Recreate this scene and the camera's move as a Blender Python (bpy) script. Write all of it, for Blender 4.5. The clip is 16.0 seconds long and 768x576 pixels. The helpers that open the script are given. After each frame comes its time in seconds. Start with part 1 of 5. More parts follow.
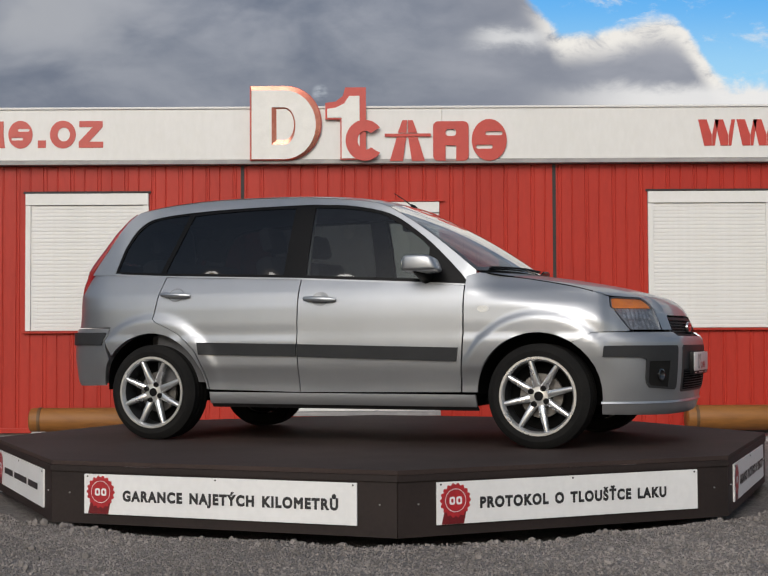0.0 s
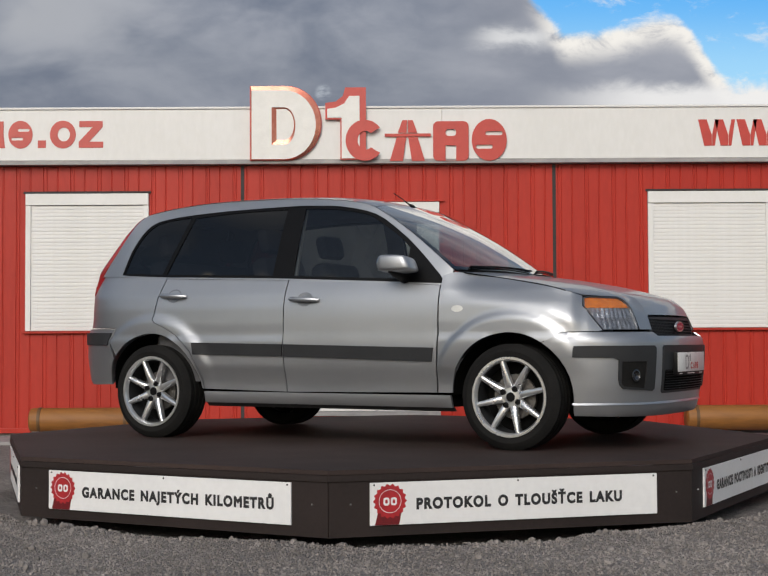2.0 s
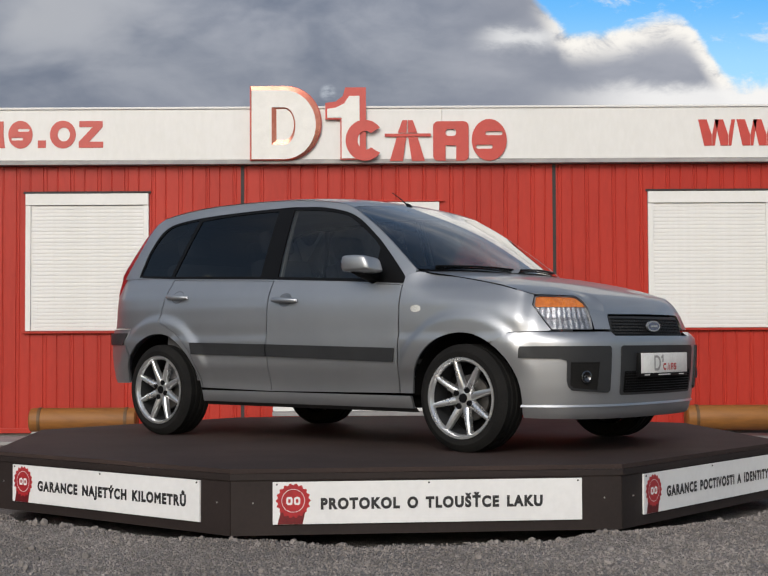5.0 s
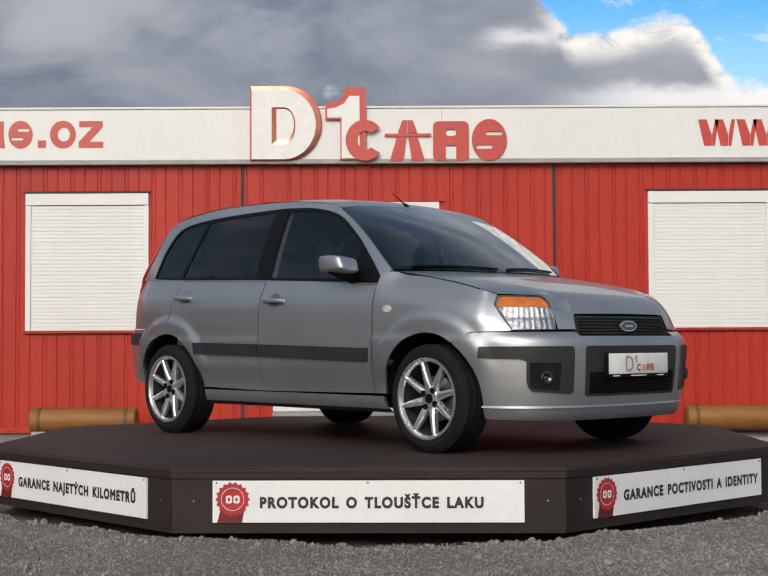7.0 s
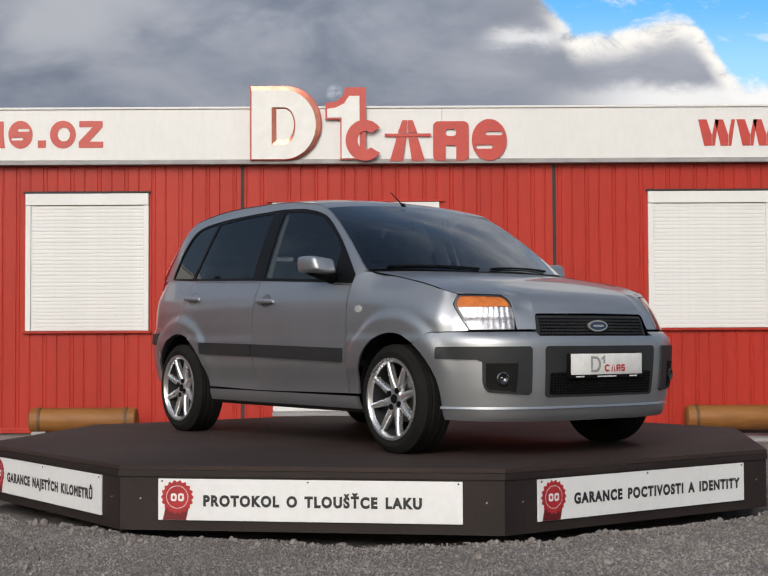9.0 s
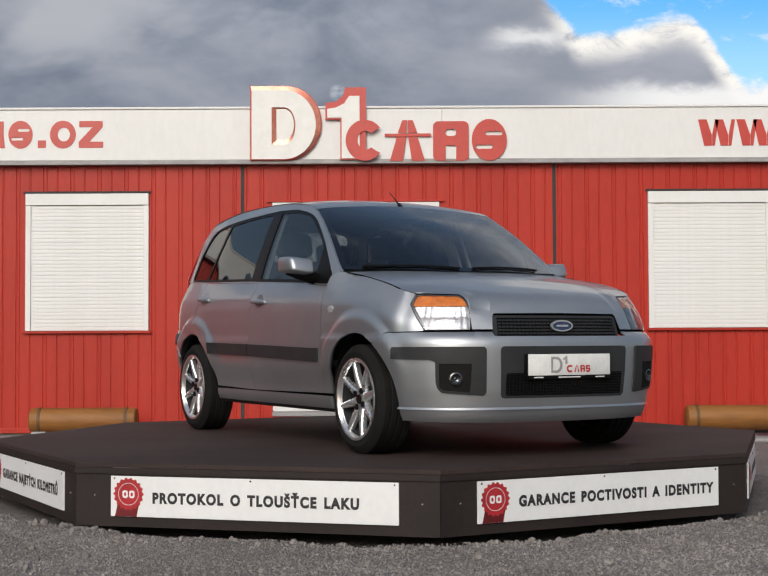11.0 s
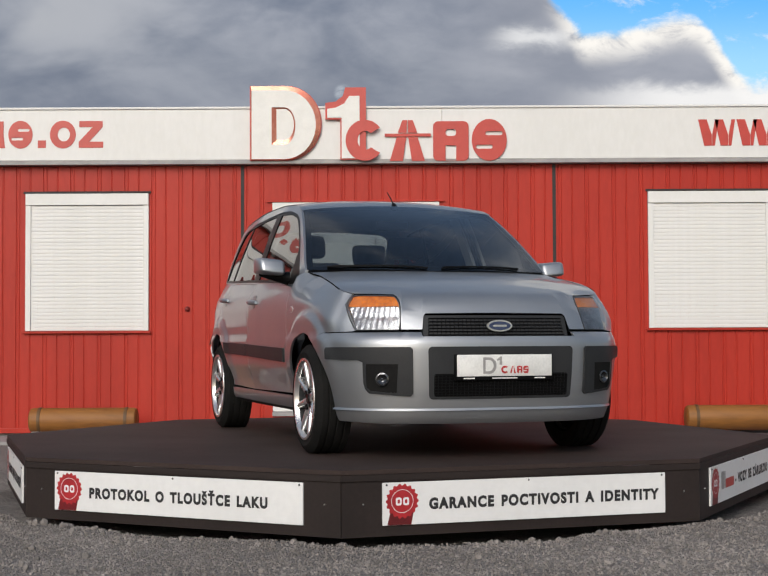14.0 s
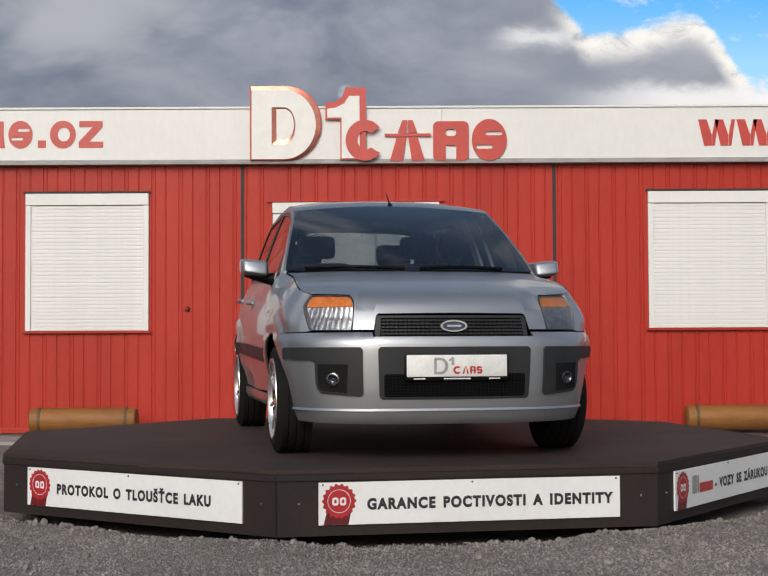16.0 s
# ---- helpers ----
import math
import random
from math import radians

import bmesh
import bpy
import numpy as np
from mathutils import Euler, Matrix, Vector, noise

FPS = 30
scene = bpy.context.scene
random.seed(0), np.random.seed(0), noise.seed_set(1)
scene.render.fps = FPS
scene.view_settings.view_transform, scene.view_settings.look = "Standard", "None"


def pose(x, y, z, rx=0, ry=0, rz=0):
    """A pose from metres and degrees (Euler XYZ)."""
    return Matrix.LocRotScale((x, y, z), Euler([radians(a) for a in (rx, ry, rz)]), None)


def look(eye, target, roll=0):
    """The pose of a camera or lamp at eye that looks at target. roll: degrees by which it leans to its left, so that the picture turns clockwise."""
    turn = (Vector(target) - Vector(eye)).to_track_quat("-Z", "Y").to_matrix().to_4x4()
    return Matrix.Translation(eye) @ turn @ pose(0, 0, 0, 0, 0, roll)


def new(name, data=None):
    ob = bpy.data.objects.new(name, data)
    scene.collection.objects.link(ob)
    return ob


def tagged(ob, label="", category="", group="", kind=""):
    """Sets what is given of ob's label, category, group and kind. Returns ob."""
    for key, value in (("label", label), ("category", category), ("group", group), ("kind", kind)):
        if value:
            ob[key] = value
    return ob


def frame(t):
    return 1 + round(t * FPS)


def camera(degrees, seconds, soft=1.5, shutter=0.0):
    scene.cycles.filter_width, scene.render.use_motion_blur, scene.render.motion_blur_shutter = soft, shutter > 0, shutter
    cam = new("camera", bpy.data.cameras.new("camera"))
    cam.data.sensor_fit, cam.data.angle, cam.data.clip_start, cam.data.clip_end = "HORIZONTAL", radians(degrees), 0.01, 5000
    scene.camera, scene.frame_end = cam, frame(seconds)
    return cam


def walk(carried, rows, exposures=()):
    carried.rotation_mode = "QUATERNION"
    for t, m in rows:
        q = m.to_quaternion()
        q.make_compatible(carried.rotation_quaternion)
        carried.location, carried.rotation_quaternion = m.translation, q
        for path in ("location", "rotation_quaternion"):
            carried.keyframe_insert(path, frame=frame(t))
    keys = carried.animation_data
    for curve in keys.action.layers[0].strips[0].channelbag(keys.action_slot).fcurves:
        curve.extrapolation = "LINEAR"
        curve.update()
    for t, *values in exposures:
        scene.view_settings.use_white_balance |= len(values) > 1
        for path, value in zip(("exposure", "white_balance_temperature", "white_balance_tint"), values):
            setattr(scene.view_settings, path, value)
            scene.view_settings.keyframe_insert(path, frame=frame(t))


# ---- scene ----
cam = camera(30.836, 16.0, soft=1.4)
EYE = (0.011, -9.077, 0.96)
eye_pose = pose(*EYE, 90 + 2.2024, 0, 0) @ pose(0, 0, 0, 0, 0, -0.2646)
walk(cam, [(0, eye_pose), (16, eye_pose)], [(0, -0.14), (2, -0.07), (4, 0.0), (7, 0.07), (9, 0.10), (12, 0.08), (16, 0.05)])

DECK = 0.353          # top of the turntable above the ground
WALL_Y = 4.92         # face of the red building


def turned(t):
    """Turn of the turntable, in degrees, t seconds into the clip."""
    s = t / 16
    return math.degrees(-1.05034 * s + 0.05041 * s * s - 0.01685 * s ** 3)


# ---- light ----
world = bpy.data.worlds.new("world")
scene.world = world
world.use_nodes = True


def tree_of(owner):
    owner.use_nodes = True
    owner.node_tree.nodes.clear()
    return owner.node_tree


class Nodes:
    """Short hand for node trees: values are sockets or numbers."""

    def __init__(self, tree):
        self.t = tree

    def put(self, kind, inputs=None, **fields):
        n = self.t.nodes.new(kind)
        for k, v in fields.items():
            setattr(n, k, v)
        for k, v in (inputs or {}).items():
            self.to(n.inputs[k], v)
        return n

    def to(self, socket, v):
        if isinstance(v, bpy.types.NodeSocket):
            self.t.links.new(v, socket)
        else:
            socket.default_value = v

    def math(self, op, a, b=0.0, c=0.0, clamp=False):
        n = self.put("ShaderNodeMath", operation=op, use_clamp=clamp)
        for s, v in zip(n.inputs, (a, b, c)):
            self.to(s, v)
        return n.outputs[0]

    def add(self, a, b):
        return self.math("ADD", a, b)

    def sub(self, a, b):
        return self.math("SUBTRACT", a, b)

    def mul(self, a, b):
        return self.math("MULTIPLY", a, b)

    def ramp(self, v, lo, hi, a=0.0, b=1.0):
        n = self.put("ShaderNodeMapRange", {0: v, 1: lo, 2: hi, 3: a, 4: b}, interpolation_type="SMOOTHSTEP")
        return n.outputs[0]

    def mix(self, f, a, b):
        n = self.put("ShaderNodeMix", data_type="RGBA")
        self.to(n.inputs[0], f)
        self.to(n.inputs[6], a)
        self.to(n.inputs[7], b)
        return n.outputs[2]

    def noise(self, vec, scale, detail=4.0, rough=0.55, distort=0.0):
        n = self.put("ShaderNodeTexNoise", {"Scale": scale, "Detail": detail, "Roughness": rough, "Distortion": distort})
        if vec is not None:
            self.to(n.inputs["Vector"], vec)
        return n.outputs["Fac"]


def rgb(r, g, b):
    return (r, g, b, 1.0)


def make_world():
    n = Nodes(tree_of(world))
    sky = n.put("ShaderNodeTexSky", sky_type="NISHITA", sun_disc=False, sun_elevation=radians(30), sun_rotation=radians(196),
                air_density=1.2, dust_density=2.0)
    co = n.put("ShaderNodeTexCoord").outputs["Generated"]
    co = n.put("ShaderNodeMapping", {"Vector": co, "Location": (3.1, 1.7, 0.4)}).outputs[0]
    cloud = n.ramp(n.noise(co, 2.6, 7, 0.6, 0.3), 0.46, 0.66)
    tone = n.ramp(n.noise(co, 4.5, 5, 0.6), 0.3, 0.7)
    veil = n.mix(tone, rgb(2.0, 2.35, 3.0), rgb(6.0, 6.1, 6.3))
    col = n.mix(n.mul(cloud, 0.95), sky.outputs[0], veil)
    bg = n.put("ShaderNodeBackground", {"Color": col, "Strength": 0.10})
    out = n.put("ShaderNodeOutputWorld")
    n.to(out.inputs[0], bg.outputs[0])


make_world()
sun = new("sun", bpy.data.lights.new("sun", "SUN"))
sun.data.energy, sun.data.angle, sun.data.color = 2.1, radians(36), (1.0, 0.975, 0.945)
sun.matrix_world = look((-4.0, -14.0, 8.4), (0, 0, 0))


# ---- materials ----
def mat(name, a, b=None, rough=0.5, metal=0.0, scale=8.0, fine=90.0, bump=0.0, coat=0.0, rough_var=0.08, spread=(0.35, 0.65), spec=0.5, stretch=(1, 1, 1), vary=0.0, sub=0.0):
    """A surface with two scales of variation between the colours a and b."""
    m = bpy.data.materials.new(name)
    n = Nodes(tree_of(m))
    b = b or tuple(c * 0.82 for c in a)
    co = n.put("ShaderNodeTexCoord").outputs["Object"]
    co = n.put("ShaderNodeMapping", {"Vector": co, "Scale": stretch}).outputs[0]
    big, small = n.noise(co, scale, 5), n.noise(co, fine, 3)
    f = n.ramp(n.add(n.mul(big, 0.65), n.mul(small, 0.35)), *spread)
    if vary:
        rnd = n.put("ShaderNodeObjectInfo").outputs["Random"]
        f = n.math("ADD", n.mul(f, 1 - vary), n.mul(rnd, vary))
    p = n.put("ShaderNodeBsdfPrincipled", {"Base Color": n.mix(f, rgb(*a), rgb(*b)), "Metallic": metal, "Coat Weight": coat,
                                           "Coat Roughness": 0.04, "Specular IOR Level": spec})
    n.to(p.inputs["Roughness"], n.add(n.mul(n.sub(big, 0.5), rough_var), rough))
    if bump:
        bp = n.put("ShaderNodeBump", {"Strength": 0.6, "Distance": bump, "Height": n.add(small, n.mul(big, 0.5))})
        n.to(p.inputs["Normal"], bp.outputs[0])
    n.to(n.put("ShaderNodeOutputMaterial").inputs[0], p.outputs[0])
    return m


RED = mat("red_sheet_metal", (0.43, 0.029, 0.016), (0.36, 0.022, 0.012), 0.45, 0, 1.6, 30, 0.0006, stretch=(1, 1, 0.25), spec=0.3)
DARK_JOINT = mat("dark_joint", (0.03, 0.025, 0.025), None, 0.7)
WHITE_PANEL = mat("white_fascia_panel", (0.73, 0.725, 0.71), (0.68, 0.675, 0.655), 0.45, 0, 0.8, 20, stretch=(1, 1, 0.4))
GREY_TRIM = mat("grey_trim", (0.34, 0.33, 0.32), (0.26, 0.25, 0.25), 0.5)
SHUTTER = mat("white_shutter", (0.74, 0.735, 0.72), (0.70, 0.695, 0.67), 0.5, 0, 2, 30)
SIGN_RED = mat("red_sign_face", (0.51, 0.055, 0.042), (0.45, 0.046, 0.036), 0.35)
COPPER = mat("copper_red_edge", (0.74, 0.29, 0.20), (0.58, 0.18, 0.125), 0.28, 0.75, 3, 30)
SIGN_WHITE = mat("white_sign_face", (0.76, 0.75, 0.72), (0.70, 0.69, 0.66), 0.4)
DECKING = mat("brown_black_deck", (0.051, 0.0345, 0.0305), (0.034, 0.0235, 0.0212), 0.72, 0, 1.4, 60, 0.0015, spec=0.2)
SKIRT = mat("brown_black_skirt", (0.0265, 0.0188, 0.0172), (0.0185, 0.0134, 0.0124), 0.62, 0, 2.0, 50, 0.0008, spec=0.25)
BOARD = mat("white_board", (0.76, 0.76, 0.76), (0.70, 0.70, 0.70), 0.4, 0, 2.0, 30)
INK = mat("black_ink", (0.022, 0.022, 0.024), None, 0.5)
SEAL_RED = mat("seal_red", (0.42, 0.022, 0.028), (0.30, 0.015, 0.02), 0.4, 0, 10, 60)
SEAL_DARK = mat("seal_dark_red", (0.16, 0.010, 0.014), (0.10, 0.008, 0.01), 0.4)
SCREW = mat("zinc_screw", (0.7, 0.7, 0.7), None, 0.35, 0.9)
LOG = mat("varnished_log", (0.27, 0.108, 0.018), (0.17, 0.064, 0.012), 0.6, 0, 3, 40, 0.002, stretch=(0.15, 1, 1))
LOG_BAND = mat("dark_log_band", (0.13, 0.065, 0.02), (0.08, 0.04, 0.015), 0.6)
CONCRETE = mat("concrete", (0.33, 0.32, 0.31), (0.24, 0.235, 0.23), 0.85, 0, 3, 60, 0.003)

# Dark colour of the unseen wall added for the car to reflect.
UNSEEN_WALL = mat("unseen_wall_dark", (0.10, 0.095, 0.09), (0.06, 0.057, 0.055), 0.9, 0, 1.5, 40, 0.002)


def gravel_material(name, vary):
    m = bpy.data.materials.new(name)
    n = Nodes(tree_of(m))
    co = n.put("ShaderNodeTexCoord").outputs["Object"]
    cell = n.put("ShaderNodeTexVoronoi", {"Vector": co, "Scale": 95.0})
    big, mid = n.noise(co, 0.9, 5), n.noise(co, 14.0, 4)
    tone = n.ramp(n.add(n.mul(big, 0.5), n.mul(mid, 0.5)), 0.3, 0.7)
    grey = n.mix(tone, rgb(0.185, 0.164, 0.152), rgb(0.350, 0.316, 0.294))
    per = n.put("ShaderNodeNewGeometry").outputs["Random Per Island"] if vary else n.put("ShaderNodeSeparateColor", {0: cell.outputs["Color"]}).outputs[0]
    col = n.mix(n.mul(per, 0.7), grey, rgb(0.085, 0.078, 0.072))
    p = n.put("ShaderNodeBsdfPrincipled", {"Base Color": col, "Roughness": 0.9, "Specular IOR Level": 0.25})
    if not vary:
        bp = n.put("ShaderNodeBump", {"Strength": 0.9, "Distance": 0.012, "Height": n.sub(n.mul(mid, 0.5), cell.outputs["Distance"])})
        n.to(p.inputs["Normal"], bp.outputs[0])
    n.to(n.put("ShaderNodeOutputMaterial").inputs[0], p.outputs[0])
    return m


GRAVEL = gravel_material("gravel_ground", False)
PEBBLE = gravel_material("gravel_stone", True)


# ---- mesh helpers ----
def part(name, bm, material, parent=None, label="", smooth=False):
    """Links bm as one mesh object, under parent where one is given."""
    me = bpy.data.meshes.new(name)
    bm.normal_update()
    bm.to_mesh(me)
    bm.free()
    for m in material if isinstance(material, (list, tuple)) else [material]:
        me.materials.append(m)
    if smooth:
        me.polygons.foreach_set("use_smooth", [True] * len(me.polygons))
        if smooth is not True:
            me.set_sharp_from_angle(angle=radians(smooth))
    ob = new(name, me)
    if parent is not None:
        ob.parent = parent
    return tagged(ob, label)


def box(bm, x0, x1, y0, y1, z0, z1, bevel=0.0):
    m = Matrix.Translation(((x0 + x1) / 2, (y0 + y1) / 2, (z0 + z1) / 2)) @ Matrix.Diagonal((x1 - x0, y1 - y0, z1 - z0, 1))
    made = bmesh.ops.create_cube(bm, size=1, matrix=m)
    if bevel:
        edges = {e for v in made["verts"] for e in v.link_edges}
        bmesh.ops.bevel(bm, geom=list(edges), offset=bevel, segments=2, affect="EDGES", profile=0.5)
    return bm


def boxed(*args, bevel=0.0):
    return box(bmesh.new(), *args, bevel=bevel)


def inside(p, loops):
    odd = False
    for loop in loops:
        for (x0, y0), (x1, y1) in zip(loop, loop[1:] + loop[:1]):
            if (y0 > p[1]) != (y1 > p[1]) and p[0] < (x1 - x0) * (p[1] - y0) / (y1 - y0) + x0:
                odd = not odd
    return odd


def sheet(bm, loops, lift, step=0.0, depth=0.0, back=False):
    """A plate of the outline loops[0] with the holes loops[1:], lifted from (u, v, w) into space; w runs from 0 to -depth at its rim."""
    from mathutils.geometry import delaunay_2d_cdt
    pts, edges = [], []
    for loop in loops:
        loop_pts = []
        for a, b in zip(loop, loop[1:] + loop[:1]):
            k = max(1, int(math.dist(a, b) / step)) if step else 1
            loop_pts += [(a[0] + (b[0] - a[0]) * i / k, a[1] + (b[1] - a[1]) * i / k) for i in range(k)]
        base = len(pts)
        pts += loop_pts
        edges += [(base + i, base + (i + 1) % len(loop_pts)) for i in range(len(loop_pts))]
    if step:
        us, vs = [p[0] for p in loops[0]], [p[1] for p in loops[0]]
        rim = np.array(pts)
        u = min(us) + step * 0.6
        while u < max(us):
            v = min(vs) + step * 0.6
            while v < max(vs):
                if inside((u, v), loops) and np.min((rim[:, 0] - u) ** 2 + (rim[:, 1] - v) ** 2) > (step * 0.45) ** 2:
                    pts.append((u, v))
                v += step
            u += step
    vs2, _, tris, *_ = delaunay_2d_cdt([Vector(p) for p in pts], edges, [], 0, 1e-6)
    keep = [t for t in tris if inside(((vs2[t[0]].x + vs2[t[1]].x + vs2[t[2]].x) / 3, (vs2[t[0]].y + vs2[t[1]].y + vs2[t[2]].y) / 3), loops)]
    top = {i: bm.verts.new(lift(vs2[i].x, vs2[i].y, 0.0)) for t in keep for i in t}
    for t in keep:
        bm.faces.new([top[i] for i in t])
    if depth:
        count = {}
        for t in keep:
            for a, b in zip(t, t[1:] + t[:1]):
                key = (min(a, b), max(a, b))
                count[key] = None if key in count else (a, b)
        low = {}
        for e in count.values():
            if e:
                for i in e:
                    if i not in low:
                        low[i] = bm.verts.new(lift(vs2[i].x, vs2[i].y, -depth))
                a, b = e
                bm.faces.new((top[b], top[a], low[a], low[b]))
        if back:
            for i in top:
                if i not in low:
                    low[i] = bm.verts.new(lift(vs2[i].x, vs2[i].y, -depth))
            for t in keep:
                bm.faces.new([low[i] for i in reversed(t)])
    return bm


def lathe(bm, profile, steps, m=None, a0=0.0, a1=2 * math.pi):
    """Turns the (radius, along) profile round the y axis."""
    m = m or Matrix.Identity(4)
    closed = a1 - a0 > 6.28
    rings = []
    for i in range(steps if closed else steps + 1):
        a = a0 + (a1 - a0) * i / steps
        rings.append([bm.verts.new(m @ Vector((r * math.cos(a), h, r * math.sin(a)))) for r, h in profile])
    for i in range(steps):
        ra, rb = rings[i], rings[(i + 1) % len(rings)]
        for j in range(len(profile) - 1):
            bm.faces.new((ra[j], ra[j + 1], rb[j + 1], rb[j]))
    return bm


def tube(bm, pts, r, sides=8):
    """A round rod along the points, with closed ends."""
    pts = [Vector(p) for p in pts]
    rings = []
    for i, p in enumerate(pts):
        d = (pts[min(i + 1, len(pts) - 1)] - pts[max(i - 1, 0)]).normalized()
        q = d.to_track_quat("Z", "Y")
        rad = r[i] if isinstance(r, (list, tuple)) else r
        rings.append([bm.verts.new(p + q @ Vector((rad * math.cos(k * 2 * math.pi / sides), rad * math.sin(k * 2 * math.pi / sides), 0))) for k in range(sides)])
    for a, b in zip(rings, rings[1:]):
        for k in range(sides):
            bm.faces.new((a[k], a[(k + 1) % sides], b[(k + 1) % sides], b[k]))
    bm.faces.new(list(reversed(rings[0])))
    bm.faces.new(rings[-1])
    return bm


def loft(bm, rows):
    vs = [[bm.verts.new(p) for p in row] for row in rows]
    for r0, r1 in zip(vs, vs[1:]):
        for i in range(len(r0) - 1):
            bm.faces.new((r0[i], r0[i + 1], r1[i + 1], r1[i]))
    return bm


def words(text, width, height, m, depth=0.002):
    """Lettering in the built-in font, fitted to width x height, its middle at m, facing along m's z."""
    cu = bpy.data.curves.new("lettering", "FONT")
    cu.body, cu.align_x, cu.align_y, cu.extrude, cu.bevel_depth, cu.bevel_resolution = text, "LEFT", "BOTTOM_BASELINE", 0.0, 0.056, 0
    cu.space_character, cu.space_word = 1.22, 1.5
    ob = new("lettering", cu)
    me = bpy.data.meshes.new_from_object(ob.evaluated_get(bpy.context.evaluated_depsgraph_get()))
    bpy.data.objects.remove(ob)
    xs = np.empty(len(me.vertices) * 3)
    me.vertices.foreach_get("co", xs)
    xs = xs.reshape(-1, 3)
    lo, hi = xs.min(0), xs.max(0)
    cap = 0.70
    fit = Matrix.Diagonal((width / (hi[0] - lo[0]), height / (cap + 0.10), 0.010, 1)) @ Matrix.Translation((-(lo[0] + hi[0]) / 2, -cap / 2, 0))
    me.transform(m @ Matrix.Translation((0, 0, depth)) @ fit)
    # one group of faces a word, told by the gaps
    order = sorted((min(xs[v][0] for v in p.vertices), max(xs[v][0] for v in p.vertices), p.index) for p in me.polygons)
    groups, reach = [[]], order[0][1]
    for a, b, k in order:
        if a > reach + 0.19:
            groups.append([])
        groups[-1].append(k)
        reach = max(reach, b)
    made = []
    for group in groups:
        bm = bmesh.new()
        vs = {}
        for k in group:
            p = me.polygons[k]
            for v in p.vertices:
                if v not in vs:
                    vs[v] = bm.verts.new(me.vertices[v].co)
            bm.faces.new([vs[v] for v in p.vertices])
        made.append(bm)
    bpy.data.meshes.remove(me)
    bpy.data.curves.remove(cu)
    return made


def circle(cx, cy, rx, ry=None, k=32, a0=0.0, a1=360.0):
    ry = ry or rx
    full = a1 - a0 >= 360
    return [(cx + rx * math.cos(radians(a0 + (a1 - a0) * i / (k if full else k - 1))), cy + ry * math.sin(radians(a0 + (a1 - a0) * i / (k if full else k - 1)))) for i in range(k)]


def rounded(x0, x1, y0, y1, r, k=5):
    out = []
    for cx, cy, a in ((x1 - r, y1 - r, 0), (x0 + r, y1 - r, 90), (x0 + r, y0 + r, 180), (x1 - r, y0 + r, 270)):
        out += circle(cx, cy, r, None, k, a, a + 90)
    return out


# ---- ground and sky ----
def heap(x, y):
    """Unevenness of the gravel: it is heaped a little along the turntable's foot."""
    near = max(0.0, 1 - abs(math.hypot(x, y) - 2.62) / 0.25)
    return 0.012 * noise.noise((x * 1.3, y * 1.3, 0)) + 0.008 * noise.noise((x * 4, y * 4, 3)) + near * (0.014 + 0.055 * noise.noise((x * 2.2, y * 2.2, 7)) + 0.022 * noise.noise((x * 8, y * 8, 11)))


def make_ground():
    bm = bmesh.new()
    xs = [-4000, -400, -60, -12] + [-6 + 0.06 * i for i in range(201)] + [12, 60, 400, 4000]
    ys = [-4000, -400, -60, -14] + [-6 + 0.06 * i for i in range(174)] + [6, 9] + [14, 60, 400, 4000]
    grid = []
    for x in xs:
        row = []
        for y in ys:
            z = 0.0
            if -6 < x < 6 and -6 < y < 4.4:
                z = heap(x, y)
                if math.hypot(x, y) < 2.45:
                    z -= 0.05
            row.append(bm.verts.new((x, y, z)))
        grid.append(row)
    for i in range(len(xs) - 1):
        for j in range(len(ys) - 1):
            bm.faces.new((grid[i][j], grid[i + 1][j], grid[i + 1][j + 1], grid[i][j + 1]))
    tagged(part("ground", bm, GRAVEL, smooth=True), "grey crushed gravel yard round the turntable", "ground", kind="structure")
    bm = boxed(-9, 9, 4.1, WALL_Y - 0.02, -0.05, 0.03, bevel=0.01)
    tagged(part("pavement", bm, CONCRETE), "grey concrete strip along the foot of the red building", "pavement", kind="structure")


